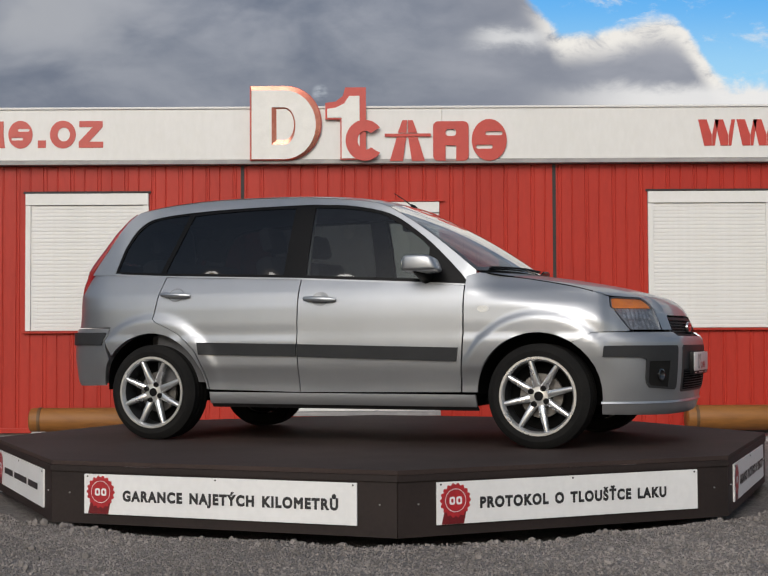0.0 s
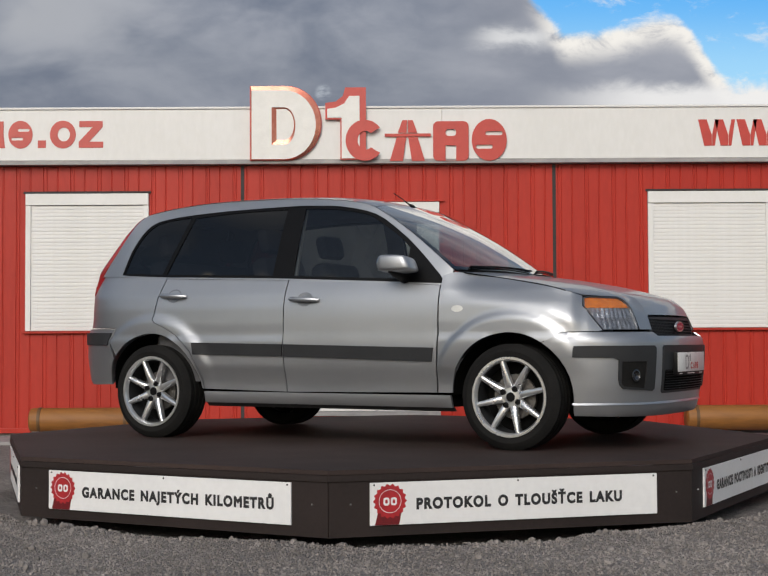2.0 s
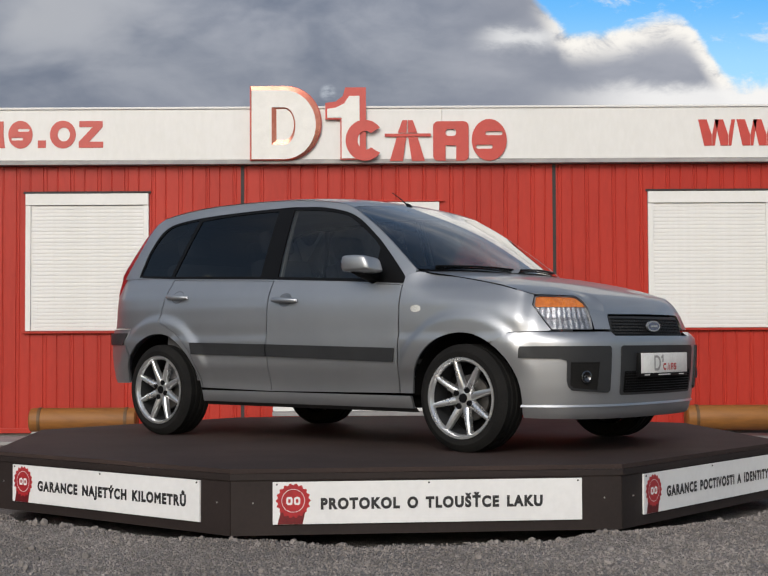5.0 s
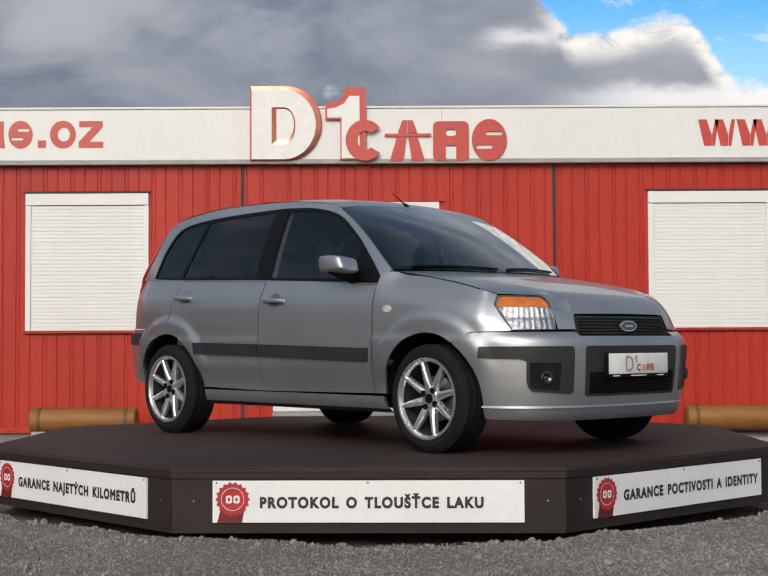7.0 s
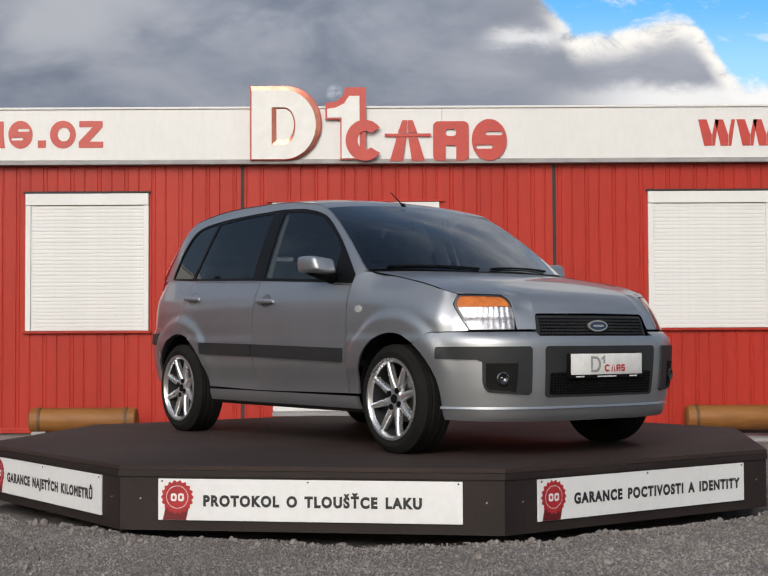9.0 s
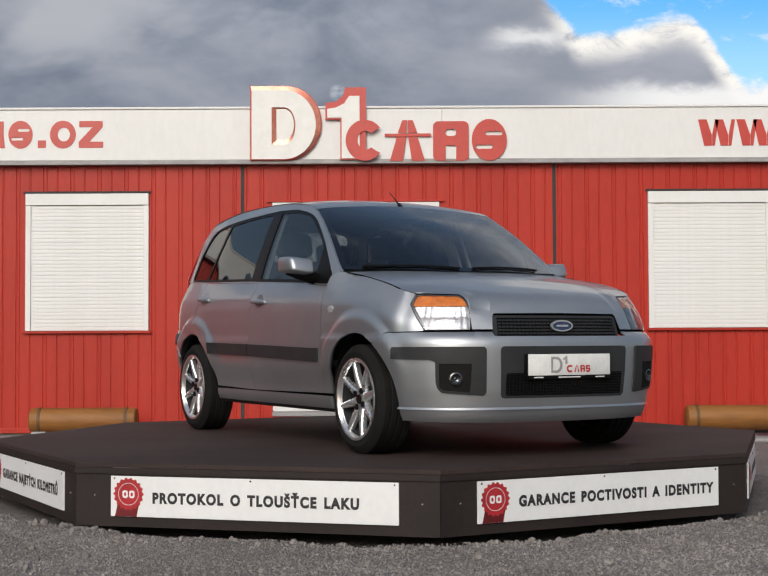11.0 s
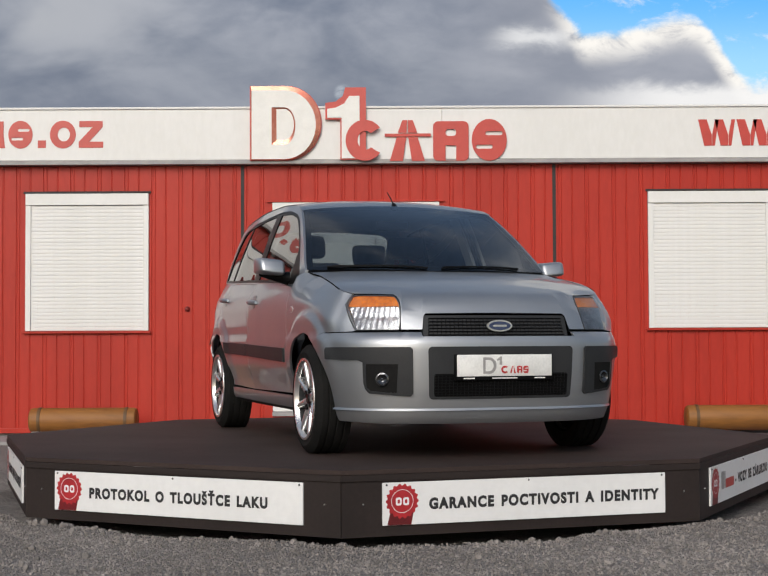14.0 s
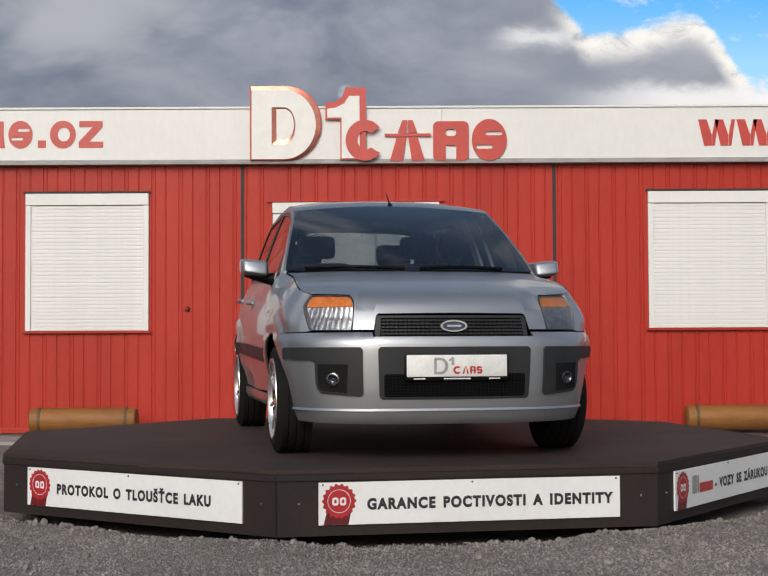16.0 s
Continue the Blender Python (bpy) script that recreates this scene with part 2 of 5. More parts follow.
def make_gravel():
    rng = np.random.default_rng(5)
    ico = bmesh.new()
    bmesh.ops.create_icosphere(ico, subdivisions=1, radius=1)
    base = np.array([v.co[:] for v in ico.verts])
    tri = np.array([[v.index for v in f.verts] for f in ico.faces])
    ico.free()
    verts, faces, k = [], [], 0
    for i in range(43300):
        x, y = rng.uniform(-3.4, 3.4), rng.uniform(-3.75, -1.2)
        if i > 42500:
            a, r = rng.uniform(3.4, 6.0), rng.normal(2.60, 0.06)
            x, y = r * math.cos(a), r * math.sin(a)
        rad = math.hypot(x, y)
        if rad < 2.36:
            continue
        s = rng.uniform(0.003, 0.0075) * (2.6 if rng.random() < 0.008 else 1)
        if i > 42500:
            s = 0.004 + 0.016 * rng.random() ** 6
        v = base * (s * rng.uniform(0.7, 1.3, 3)) * (1 + rng.uniform(-0.25, 0.25, (len(base), 1)))
        a = rng.uniform(0, 6.28)
        c, q = math.cos(a), math.sin(a)
        v = np.stack([c * v[:, 0] - q * v[:, 1], q * v[:, 0] + c * v[:, 1], v[:, 2]], 1)
        if rad < 2.48:
            s *= 0.6
        z = heap(x, y) - (0.04 if rad < 2.45 else 0)
        verts.append(v + (x, y, z + s * 0.25))
        faces.append(tri + k)
        k += len(base)
    me = bpy.data.meshes.new("gravel")
    me.from_pydata(np.concatenate(verts).tolist(), [], np.concatenate(faces).tolist())
    me.materials.append(PEBBLE)
    tagged(new("gravel", me), "loose grey gravel stones scattered before the turntable", "gravel", kind="stuff")


def make_sky_sheet():
    """A far sheet of cloud behind the building that drifts slowly with the wind."""
    m = bpy.data.materials.new("drifting_clouds")
    n = Nodes(tree_of(m))
    co = n.put("ShaderNodeTexCoord").outputs["Object"]
    x, _, z = n.put("ShaderNodeSeparateXYZ", {0: co}).outputs
    flat = n.put("ShaderNodeCombineXYZ", {0: n.mul(x, 0.55), 1: z, 2: 0.0}).outputs[0]
    n1 = n.noise(flat, 0.045, 4, 0.5, 0.4)
    n2 = n.noise(flat, 0.14, 8, 0.66, 0.35)
    n3 = n.noise(flat, 0.02, 3, 0.5)
    # height of the cloud's crest along x: no crest in view at first, then a long bank with a towering head that falls away
    head = n.math("POWER", 2.718, n.mul(n.math("POWER", n.mul(n.sub(x, 62.5), 0.12), 2.0), -1.0))
    crest = n.sub(n.add(n.sub(83.0, n.mul(n.ramp(x, 26.0, 42.0), 14.2)), n.mul(head, 3.2)), n.mul(n.ramp(x, 65.0, 79.0), 12.0))
    crest = n.add(crest, n.mul(n.ramp(x, 92.0, 125.0), 30.0))
    below = n.sub(crest, n.add(z, n.add(n.mul(n.sub(n2, 0.5), -8.0), n.mul(n.sub(n1, 0.5), -3.0))))          # metres below the crest
    blue = n.mul(n.mul(n.ramp(below, 1.1, -2.2), n.ramp(z, 90.0, 79.0)), n.ramp(n2, 0.70, 0.54, 0.55, 1.0))
    tone = n.ramp(n.add(n.mul(n1, 0.82), n.mul(n2, 0.18)), 0.34, 0.68)
    grey = n.mix(tone, rgb(0.155, 0.185, 0.25), rgb(0.385, 0.405, 0.46))
    shade = n.mul(n.ramp(z, 78.0, 56.0), n.ramp(x, 40.0, 0.0))
    grey = n.mix(n.mul(shade, 0.3), grey, rgb(0.155, 0.175, 0.215))
    grey = n.mix(n.mul(n.ramp(x, 0.0, 32.0), 0.45), grey, rgb(0.36, 0.37, 0.415))
    glow = n.mul(n.ramp(x, -30.0, -84.0), n.ramp(z, 58.0, 74.0))
    grey = n.mix(n.mul(glow, n.ramp(n1, 0.38, 0.6)), grey, rgb(0.41, 0.425, 0.46))
    near = n.mul(n.ramp(x, 30.0, 40.0), n.ramp(below, 7.5, 2.0))
    lit = n.mix(n.mul(near, n.ramp(n2, 0.28, 0.55)), grey, rgb(0.90, 0.87, 0.82))
    streak = n.math("POWER", 2.718, n.mul(n.math("POWER", n.mul(n.sub(n.add(z, n.mul(n.sub(n2, 0.5), 6.0)), 68.6), 0.5), 2.0), -1.0))
    lit = n.mix(n.mul(n.mul(streak, 0.75), n.mul(n.ramp(x, 16.0, 27.0), n.ramp(x, 40.0, 33.0))), lit, rgb(0.82, 0.82, 0.82))
    low = n.mul(n.ramp(x, 28.0, 62.0), n.ramp(n.add(z, n.mul(n.sub(n2, 0.5), 7.0)), 59.5, 55.5))
    lit = n.mix(n.mul(low, 0.9), lit, rgb(0.86, 0.85, 0.84))
    spot = n.add(n.math("POWER", n.sub(x, -13.6), 2.0), n.math("POWER", n.sub(z, 56.6), 2.0))
    lit = n.mix(n.mul(n.ramp(spot, 5.0, 0.0, 0.0, 0.75), n.ramp(n2, 0.38, 0.66)), lit, rgb(0.80, 0.86, 0.92))
    azure = n.mix(n.ramp(z, 58.0, 80.0), rgb(0.36, 0.68, 0.95), rgb(0.13, 0.46, 0.92))
    col = n.mix(blue, lit, azure)
    em = n.put("ShaderNodeEmission", {"Color": col, "Strength": 1.06})
    n.to(n.put("ShaderNodeOutputMaterial").inputs[0], em.outputs[0])
    bm = bmesh.new()
    vs = [bm.verts.new(p) for p in ((-170, 0, 0), (170, 0, 0), (170, 0, 130), (-170, 0, 130))]
    bm.faces.new(vs)
    ob = part("backdrop", bm, m)
    ob.location = (0, 300, 0)
    return tagged(ob, "broken grey and white clouds with a patch of blue sky", "sky", kind="structure")


make_ground()
make_gravel()
SKY = make_sky_sheet()


# ---- the red building ----
def ribbed(bm, x0, x1, z0, z1, y=WALL_Y):
    """Profiled sheet: flat pans with narrow V grooves, in one phase along the wall."""
    pitch = 0.1365
    xs = [(x0, 0.0)]
    k = math.ceil((x0 + 0.02) / pitch)
    while k * pitch < x1 - 0.02:
        c = k * pitch
        xs += [(c - 0.010, 0.0), (c - 0.004, 0.006), (c + 0.004, 0.006), (c + 0.010, 0.0)]
        if k % 2 and c + 0.045 < x1:
            xs += [(c + 0.026, 0.0), (c + 0.030, 0.004), (c + 0.034, 0.0)]
        k += 1
    xs.append((x1, 0.0))
    lo = [bm.verts.new((x, y + d, z0)) for x, d in xs]
    hi = [bm.verts.new((x, y + d, z1)) for x, d in xs]
    for i in range(len(xs) - 1):
        bm.faces.new((lo[i], lo[i + 1], hi[i + 1], hi[i]))


WINDOWS = ((-3.596, -2.353, 1.071, 2.464), (2.670, 3.913, 1.075, 2.462))
DOOR = (-1.111, 0.573, 0.218, 2.367)


def make_building():
    bm = bmesh.new()
    holes = sorted([WINDOWS[0], DOOR, WINDOWS[1]])
    spans, x = [], -9.0
    for x0, x1, z0, z1 in holes:
        spans += [(x, x0, 0.06, 2.74), (x0, x1, 0.06, z0), (x0, x1, z1, 2.74)]
        x = x1
    spans.append((x, 9.0, 0.06, 2.74))
    for s in spans:
        ribbed(bm, *s)
        box(bm, s[0], s[1], WALL_Y + 0.0125, WALL_Y + 0.12, s[2], s[3])
    wall = tagged(part("wall_front", bm, RED), "red profiled sheet metal wall of a low building", "wall", kind="structure")
    for x in (-1.412 - 3.142, -1.412, 1.730, 1.730 + 3.142):
        part("joint", boxed(x - 0.017, x + 0.017, WALL_Y - 0.006, WALL_Y + 0.008, 0.06, 2.738), DARK_JOINT, wall, "dark joint strip")
    part("flashing", boxed(-9, 9, WALL_Y - 0.03, WALL_Y + 0.01, 0.06, 0.11, bevel=0.004), RED, wall, "red base flashing")
    bm = bmesh.new()
    for x0, x1, y0, y1 in ((-9.1, -9, WALL_Y, 11), (9, 9.1, WALL_Y, 11), (-9.1, 9.1, 11, 11.1)):
        box(bm, x0, x1, y0, y1, 0, 2.74)
    tagged(part("wall_back", bm, RED), "red sheet metal end and rear walls", "wall", kind="structure")
    tagged(part("plinth", boxed(-9, 9, WALL_Y + 0.02, WALL_Y + 0.10, -0.05, 0.06), CONCRETE), "grey concrete plinth under the red wall", "plinth", kind="structure")
    tagged(part("roof", boxed(-9.2, 9.2, WALL_Y + 0.08, 11.2, 2.74, 2.86), GREY_TRIM), "flat grey roof behind the white fascia", "roof", kind="structure")
    fascia = tagged(new("fascia"), "white sheet fascia along the roof edge of the red building", "fascia", kind="structure")
    x = -9.2
    for x1 in (-4.4, 0.6, 4.9, 9.2):
        part("panel", boxed(x + 0.0015, x1 - 0.0015, WALL_Y - 0.09, WALL_Y + 0.06, 2.79, 3.301, bevel=0.003), WHITE_PANEL, fascia)
        x = x1
    part("cap", boxed(-9.2, 9.2, WALL_Y - 0.105, WALL_Y + 0.08, 3.301, 3.323, bevel=0.004), WHITE_PANEL, fascia, "white top flashing")
    part("drip_edge", boxed(-9.2, 9.2, WALL_Y - 0.10, WALL_Y + 0.06, 2.745, 2.788, bevel=0.004), GREY_TRIM, fascia, "grey lower drip edge")
    for i, w in enumerate(WINDOWS):
        make_window("window_%d" % (i + 1), *w)
    make_door(*DOOR)


def make_window(name, x0, x1, z0, z1):
    win = tagged(new(name), "window with its white roller shutter fully closed", "window", kind="structure")
    y = WALL_Y
    # The near-black colour stands in for the shadow at the window head.
    part("lintel", boxed(x0 - 0.02, x1 + 0.02, y - 0.025, y + 0.03, z1, z1 + 0.022, bevel=0.003), DARK_JOINT, win, "head trim, its shadow put into the dark colour")
    part("shutter_box", boxed(x0 + 0.002, x1 - 0.002, y - 0.030, y + 0.10, z1 - 0.118, z1 - 0.002, bevel=0.004), SHUTTER, win)
    for a, b in ((x0 + 0.002, x0 + 0.055), (x1 - 0.055, x1 - 0.002)):
        part("guide_rail", boxed(a, b, y - 0.022, y + 0.10, z0 + 0.010, z1 - 0.121, bevel=0.003), SHUTTER, win)
    part("sill", boxed(x0 - 0.02, x1 + 0.02, y - 0.04, y + 0.10, z0 - 0.016, z0 + 0.006, bevel=0.004), RED, win, "red metal sill")
    slat = bmesh.new()
    prof = [(0.0, 0.0), (-0.0022, 0.003), (-0.0032, 0.018), (-0.0022, 0.033), (0.0, 0.0358), (0.02, 0.0358), (0.02, 0.0)]
    n = int((z1 - 0.121 - z0 - 0.012) / 0.0365)
    step = (z1 - 0.121 - z0 - 0.012) / n
    a = [slat.verts.new((x0 + 0.056, y - 0.006 + p, q * step / 0.0365)) for p, q in prof]
    b = [slat.verts.new((x1 - 0.056, y - 0.006 + p, q * step / 0.0365)) for p, q in prof]
    for i in range(len(prof)):
        j = (i + 1) % len(prof)
        slat.faces.new((a[i], a[j], b[j], b[i]))
    first = part("slat", slat, SHUTTER, win)
    first.location.z = z0 + 0.011
    for i in range(1, n):
        o = new("slat", first.data)
        o.parent, o.location.z = win, z0 + 0.011 + i * step


def make_door(x0, x1, z0, z1):
    door = tagged(new("door_1"), "white double door with a shallow canopy strip, closed", "door", kind="structure")
    y = WALL_Y
    part("lintel", boxed(x0 - 0.05, x1 + 0.05, y - 0.03, y + 0.03, z1, z1 + 0.016, bevel=0.003), RED, door, "red head trim")
    part("head", boxed(x0 + 0.002, x1 - 0.002, y - 0.02, y + 0.10, z1 - 0.11, z1 - 0.002, bevel=0.004), SHUTTER, door)
    xm = (x0 + x1) / 2 + 0.2
    for a, b in ((x0 + 0.003, xm - 0.003), (xm + 0.003, x1 - 0.003)):
        leaf = part("leaf", boxed(a, b, y - 0.005, y + 0.05, z0 + 0.045, z1 - 0.114, bevel=0.006), SHUTTER, door)
        part("raised_panel", boxed(a + 0.12, b - 0.12, y - 0.011, y - 0.0055, z0 + 0.17, z0 + 0.75, bevel=0.002), SHUTTER, leaf)
    part("threshold", boxed(x0, x1, y - 0.04, y + 0.10, z0, z0 + 0.042, bevel=0.004), GREY_TRIM, door)


make_building()


def make_unseen_wall():
    """Unseen wall, added beyond the camera's view to darken the car's reflections."""
    tagged(part("unseen_wall_left", boxed(-9.4, -9.2, -3.4, WALL_Y - 0.12, -0.05, 3.4, bevel=0.01), UNSEEN_WALL), "unseen plain dark grey wall added to darken the car's reflections", "wall", kind="structure")


make_unseen_wall()


def make_roof_sign():
    """Large roof-edge sign: a white half-round plate and an upright one with copper edges, and red shapes beside them."""
    y = WALL_Y - 0.10

    def plate(thing, name, loops, material, depth, off, label=""):
        return part(name, sheet(bmesh.new(), loops, lambda u, v, w: Vector((u, y - off - w, v)), 0, depth, True), material, thing, label)

    sign = tagged(new("roof_sign"), "raised white and copper-red roof sign fixed to the fascia", "sign", kind="")
    sign.location = (0.006, 0, -0.020)
    k = 18
    outer = [(-1.322, 2.800)] + [(-0.965 + 0.344 * math.sin(radians(a)), 3.171 - 0.371 * math.cos(radians(a))) for a in np.linspace(0, 180, k)] + [(-1.322, 3.542)]
    hole = [(-1.110, 2.955)] + [(-0.985 + 0.110 * math.sin(radians(a)), 3.140 - 0.185 * math.cos(radians(a))) for a in np.linspace(0, 180, k)] + [(-1.110, 3.325)]
    white_out = [(-1.312, 2.806)] + [(-0.985 + 0.316 * math.sin(radians(a)), 3.153 - 0.347 * math.cos(radians(a))) for a in np.linspace(0, 180, k)] + [(-1.312, 3.500)]
    white_in = [(-1.112, 2.953)] + [(-0.985 + 0.112 * math.sin(radians(a)), 3.140 - 0.187 * math.cos(radians(a))) for a in np.linspace(0, 180, k)] + [(-1.112, 3.327)]
    inner = [(-1.064, 3.000)] + [(-0.985 + 0.096 * math.sin(radians(a)), 3.156 - 0.156 * math.cos(radians(a))) for a in np.linspace(0, 180, k)] + [(-1.064, 3.312)]
    def bevelled(name, back, front, y0, y1, label):
        """A sloping metal band between two outlines."""
        rows = [[Vector((u, y - d, v)) for u, v in loop + loop[:1]] for loop, d in ((back, 0.0), (back, y0), (front, y1))]
        return part(name, loft(bmesh.new(), rows), COPPER, sign, label, smooth=40)

    rim = [(-0.972 + (u + 0.972) * 1.028, 3.171 + (v - 3.171) * 1.014) for u, v in outer]
    plate(sign, "back_plate", [rim], SIGN_RED, 0.016, 0.018, "dark red back plate")
    bevelled("edge", outer, white_out, 0.030, 0.042, "polished copper-red metal edge")
    plate(sign, "face", [white_out, white_in], SIGN_WHITE, 0.012, 0.046, "white face plate")
    bevelled("inset_edge", white_in, inner, 0.042, 0.028, "polished copper-red metal inner edge")
    plate(sign, "inset", [inner], SIGN_WHITE, 0.008, 0.028, "white inset plate")
    bar = [(-0.425, 2.800), (-0.235, 2.800), (-0.168, 2.800), (-0.168, 3.527), (-0.375, 3.527), (-0.400, 3.440), (-0.470, 3.385), (-0.575, 3.372), (-0.575, 3.205), (-0.425, 3.205)]
    face = [(-0.412, 2.812), (-0.232, 2.812), (-0.232, 3.440), (-0.335, 3.440), (-0.385, 3.365), (-0.470, 3.322), (-0.555, 3.310), (-0.555, 3.222), (-0.412, 3.222)]
    plate(sign, "upright_edge", [bar], SIGN_RED, 0.03, 0.03, "copper-red metal edge")
    plate(sign, "upright_face", [face], SIGN_WHITE, 0.010, 0.040, "white face plate")
    z0, z1 = 2.787, 3.197
    zm = (z0 + z1) / 2
    plate(sign, "ring", [circle(-0.180, zm, 0.192, 0.206, 36, 38, 322) + circle(-0.172, zm, 0.080, 0.094, 28, 50, 310)[::-1]], SIGN_RED, 0.012, 0.046, "open red ring")
    plate(sign, "wedge", [[(0.07, z0), (0.20, z0), (0.235, z1 - 0.17), (0.14, z1 - 0.17)]], SIGN_RED, 0.012, 0.010, "plain red wedge")
    plate(sign, "wedge", [[(0.29, z0), (0.42, z0), (0.35, z1 - 0.17), (0.255, z1 - 0.17)]], SIGN_RED, 0.012, 0.010, "plain red wedge")
    plate(sign, "wedge", [[(0.150, z1 - 0.125), (0.238, z1 - 0.125), (0.244, z1), (0.196, z1)]], SIGN_RED, 0.012, 0.010, "plain red wedge")
    plate(sign, "wedge", [[(0.252, z1 - 0.125), (0.345, z1 - 0.125), (0.300, z1), (0.250, z1)]], SIGN_RED, 0.012, 0.010, "plain red wedge")
    plate(sign, "crossbar", [[(0.019, z1 - 0.165), (0.482, z1 - 0.165), (0.482, z1 - 0.135), (0.019, z1 - 0.135)]], SIGN_RED, 0.012, 0.013, "plain red bar")
    plate(sign, "block", [rounded(0.504, 0.860, z0, z1 - 0.012, 0.05), rounded(0.630, 0.735, zm + 0.045, zm + 0.115, 0.03), [(0.628, z0 + 0.0015), (0.735, z0 + 0.0015), (0.735, zm - 0.05), (0.628, zm - 0.05)]], SIGN_RED, 0.012, 0.010, "plain red block")
    plate(sign, "disc", [circle(1.067, zm + 0.004, 0.176, 0.210, 36), rounded(1.03, 1.2, zm + 0.05, zm + 0.09, 0.018), rounded(0.935, 1.10, zm - 0.085, zm - 0.045, 0.018)], SIGN_RED, 0.012, 0.010, "plain red rounded block")

    side = tagged(new("fascia_lettering"), "row of plain red blocks fixed to the white fascia", "sign", "fascia blocks")
    a, b = 2.917, 3.185
    m = (a + b) / 2
    plate(side, "block", [[(-3.86, a), (-3.785, a), (-3.80, m), (-3.80, b), (-3.98, b), (-3.98, a)]], SIGN_RED, 0.006, -0.004)
    plate(side, "block", [circle(-3.630, m, 0.122, 0.140, 28), rounded(-3.655, -3.54, m + 0.03, m + 0.058, 0.012), rounded(-3.72, -3.605, m - 0.058, m - 0.03, 0.012)], SIGN_RED, 0.006, -0.004)
    plate(side, "block", [[(-3.455, a), (-3.375, a), (-3.375, a + 0.075), (-3.455, a + 0.075)]], SIGN_RED, 0.006, -0.004)
    plate(side, "block", [circle(-3.205, m, 0.130, 0.140, 28), circle(-3.195, m, 0.062, 0.070, 24)], SIGN_RED, 0.006, -0.004)
    plate(side, "block", [[(-3.045, a), (-2.800, a), (-2.800, a + 0.06), (-2.94, a + 0.06), (-2.805, b - 0.06), (-2.805, b), (-3.04, b), (-3.04, b - 0.06), (-2.905, b - 0.06), (-3.045, a + 0.06)]], SIGN_RED, 0.006, -0.004)
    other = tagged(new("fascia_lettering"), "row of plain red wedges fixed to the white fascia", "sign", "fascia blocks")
    for i in range(3):
        x = 3.172 + i * 0.385
        for d in (0.0, 0.165):
            plate(other, "wedge", [[(x + d, b - 0.012), (x + d + 0.085, b - 0.012), (x + d + 0.135, a + 0.1), (x + d + 0.135, a - 0.008), (x + d + 0.058, a - 0.008)]], SIGN_RED, 0.006, -0.004)
            plate(other, "wedge", [[(x + d + 0.139, a - 0.008), (x + d + 0.165, a - 0.008), (x + d + 0.205, b - 0.012), (x + d + 0.170, b - 0.012), (x + d + 0.139, a + 0.1)]], SIGN_RED, 0.006, -0.004)


make_roof_sign()


def make_log(x0, x1, sag=0.0):
    log = tagged(new("log_barrier"), "round varnished wooden log barrier with dark bands, lying before the wall", "barrier", "log barriers")
    log.location = ((x0 + x1) / 2, 4.5, 0.03)
    h, r = (x1 - x0) / 2, 0.121
    turn = Matrix.Translation((0, 0, r + 0.058)) @ Matrix.Rotation(radians(-90), 4, "Z")
    prof = [(0, -h), (r * 0.8, -h), (r * 0.95, -h + 0.012), (r, -h + 0.04), (r * 1.0, 0), (r, h - 0.04), (r * 0.95, h - 0.012), (r * 0.8, h), (0, h)]
    part("trunk", lathe(bmesh.new(), prof, 28, turn), LOG, log, smooth=40)
    for x in (-h + 0.10, h - 0.10):
        part("band", lathe(bmesh.new(), [(r * 0.99, x - 0.016), (r * 1.045, x - 0.014), (r * 1.045, x + 0.014), (r * 0.99, x + 0.016)], 28, turn), LOG_BAND, log, smooth=40)
        part("cradle", boxed(min(x, -x) if x < 0 else x - 0.07, (x + 0.07) if x < 0 else x + 0.07, -0.10, 0.10, 0, 0.075, bevel=0.01) if x > 0 else boxed(x - 0.07, x + 0.07, -0.10, 0.10, 0, 0.075, bevel=0.01), CONCRETE, log, "concrete cradle")


def make_wall_mark():
    # A raised cap is added in place of a small dark red mark.
    bm = lathe(bmesh.new(), [(0.0, -0.055), (0.014, -0.052), (0.018, -0.03), (0.026, -0.012), (0.028, 0.0)], 16, Matrix.Translation((-1.967, WALL_Y, 1.295)))
    tagged(part("wall_mark", bm, mat("dark_red_mark", (0.20, 0.016, 0.013), None, 0.5), smooth=40), "small raised cap standing in for a dark red mark on the wall", "fitting")


make_wall_mark()
make_log(-3.433, -2.395)
make_log(2.939, 3.98)


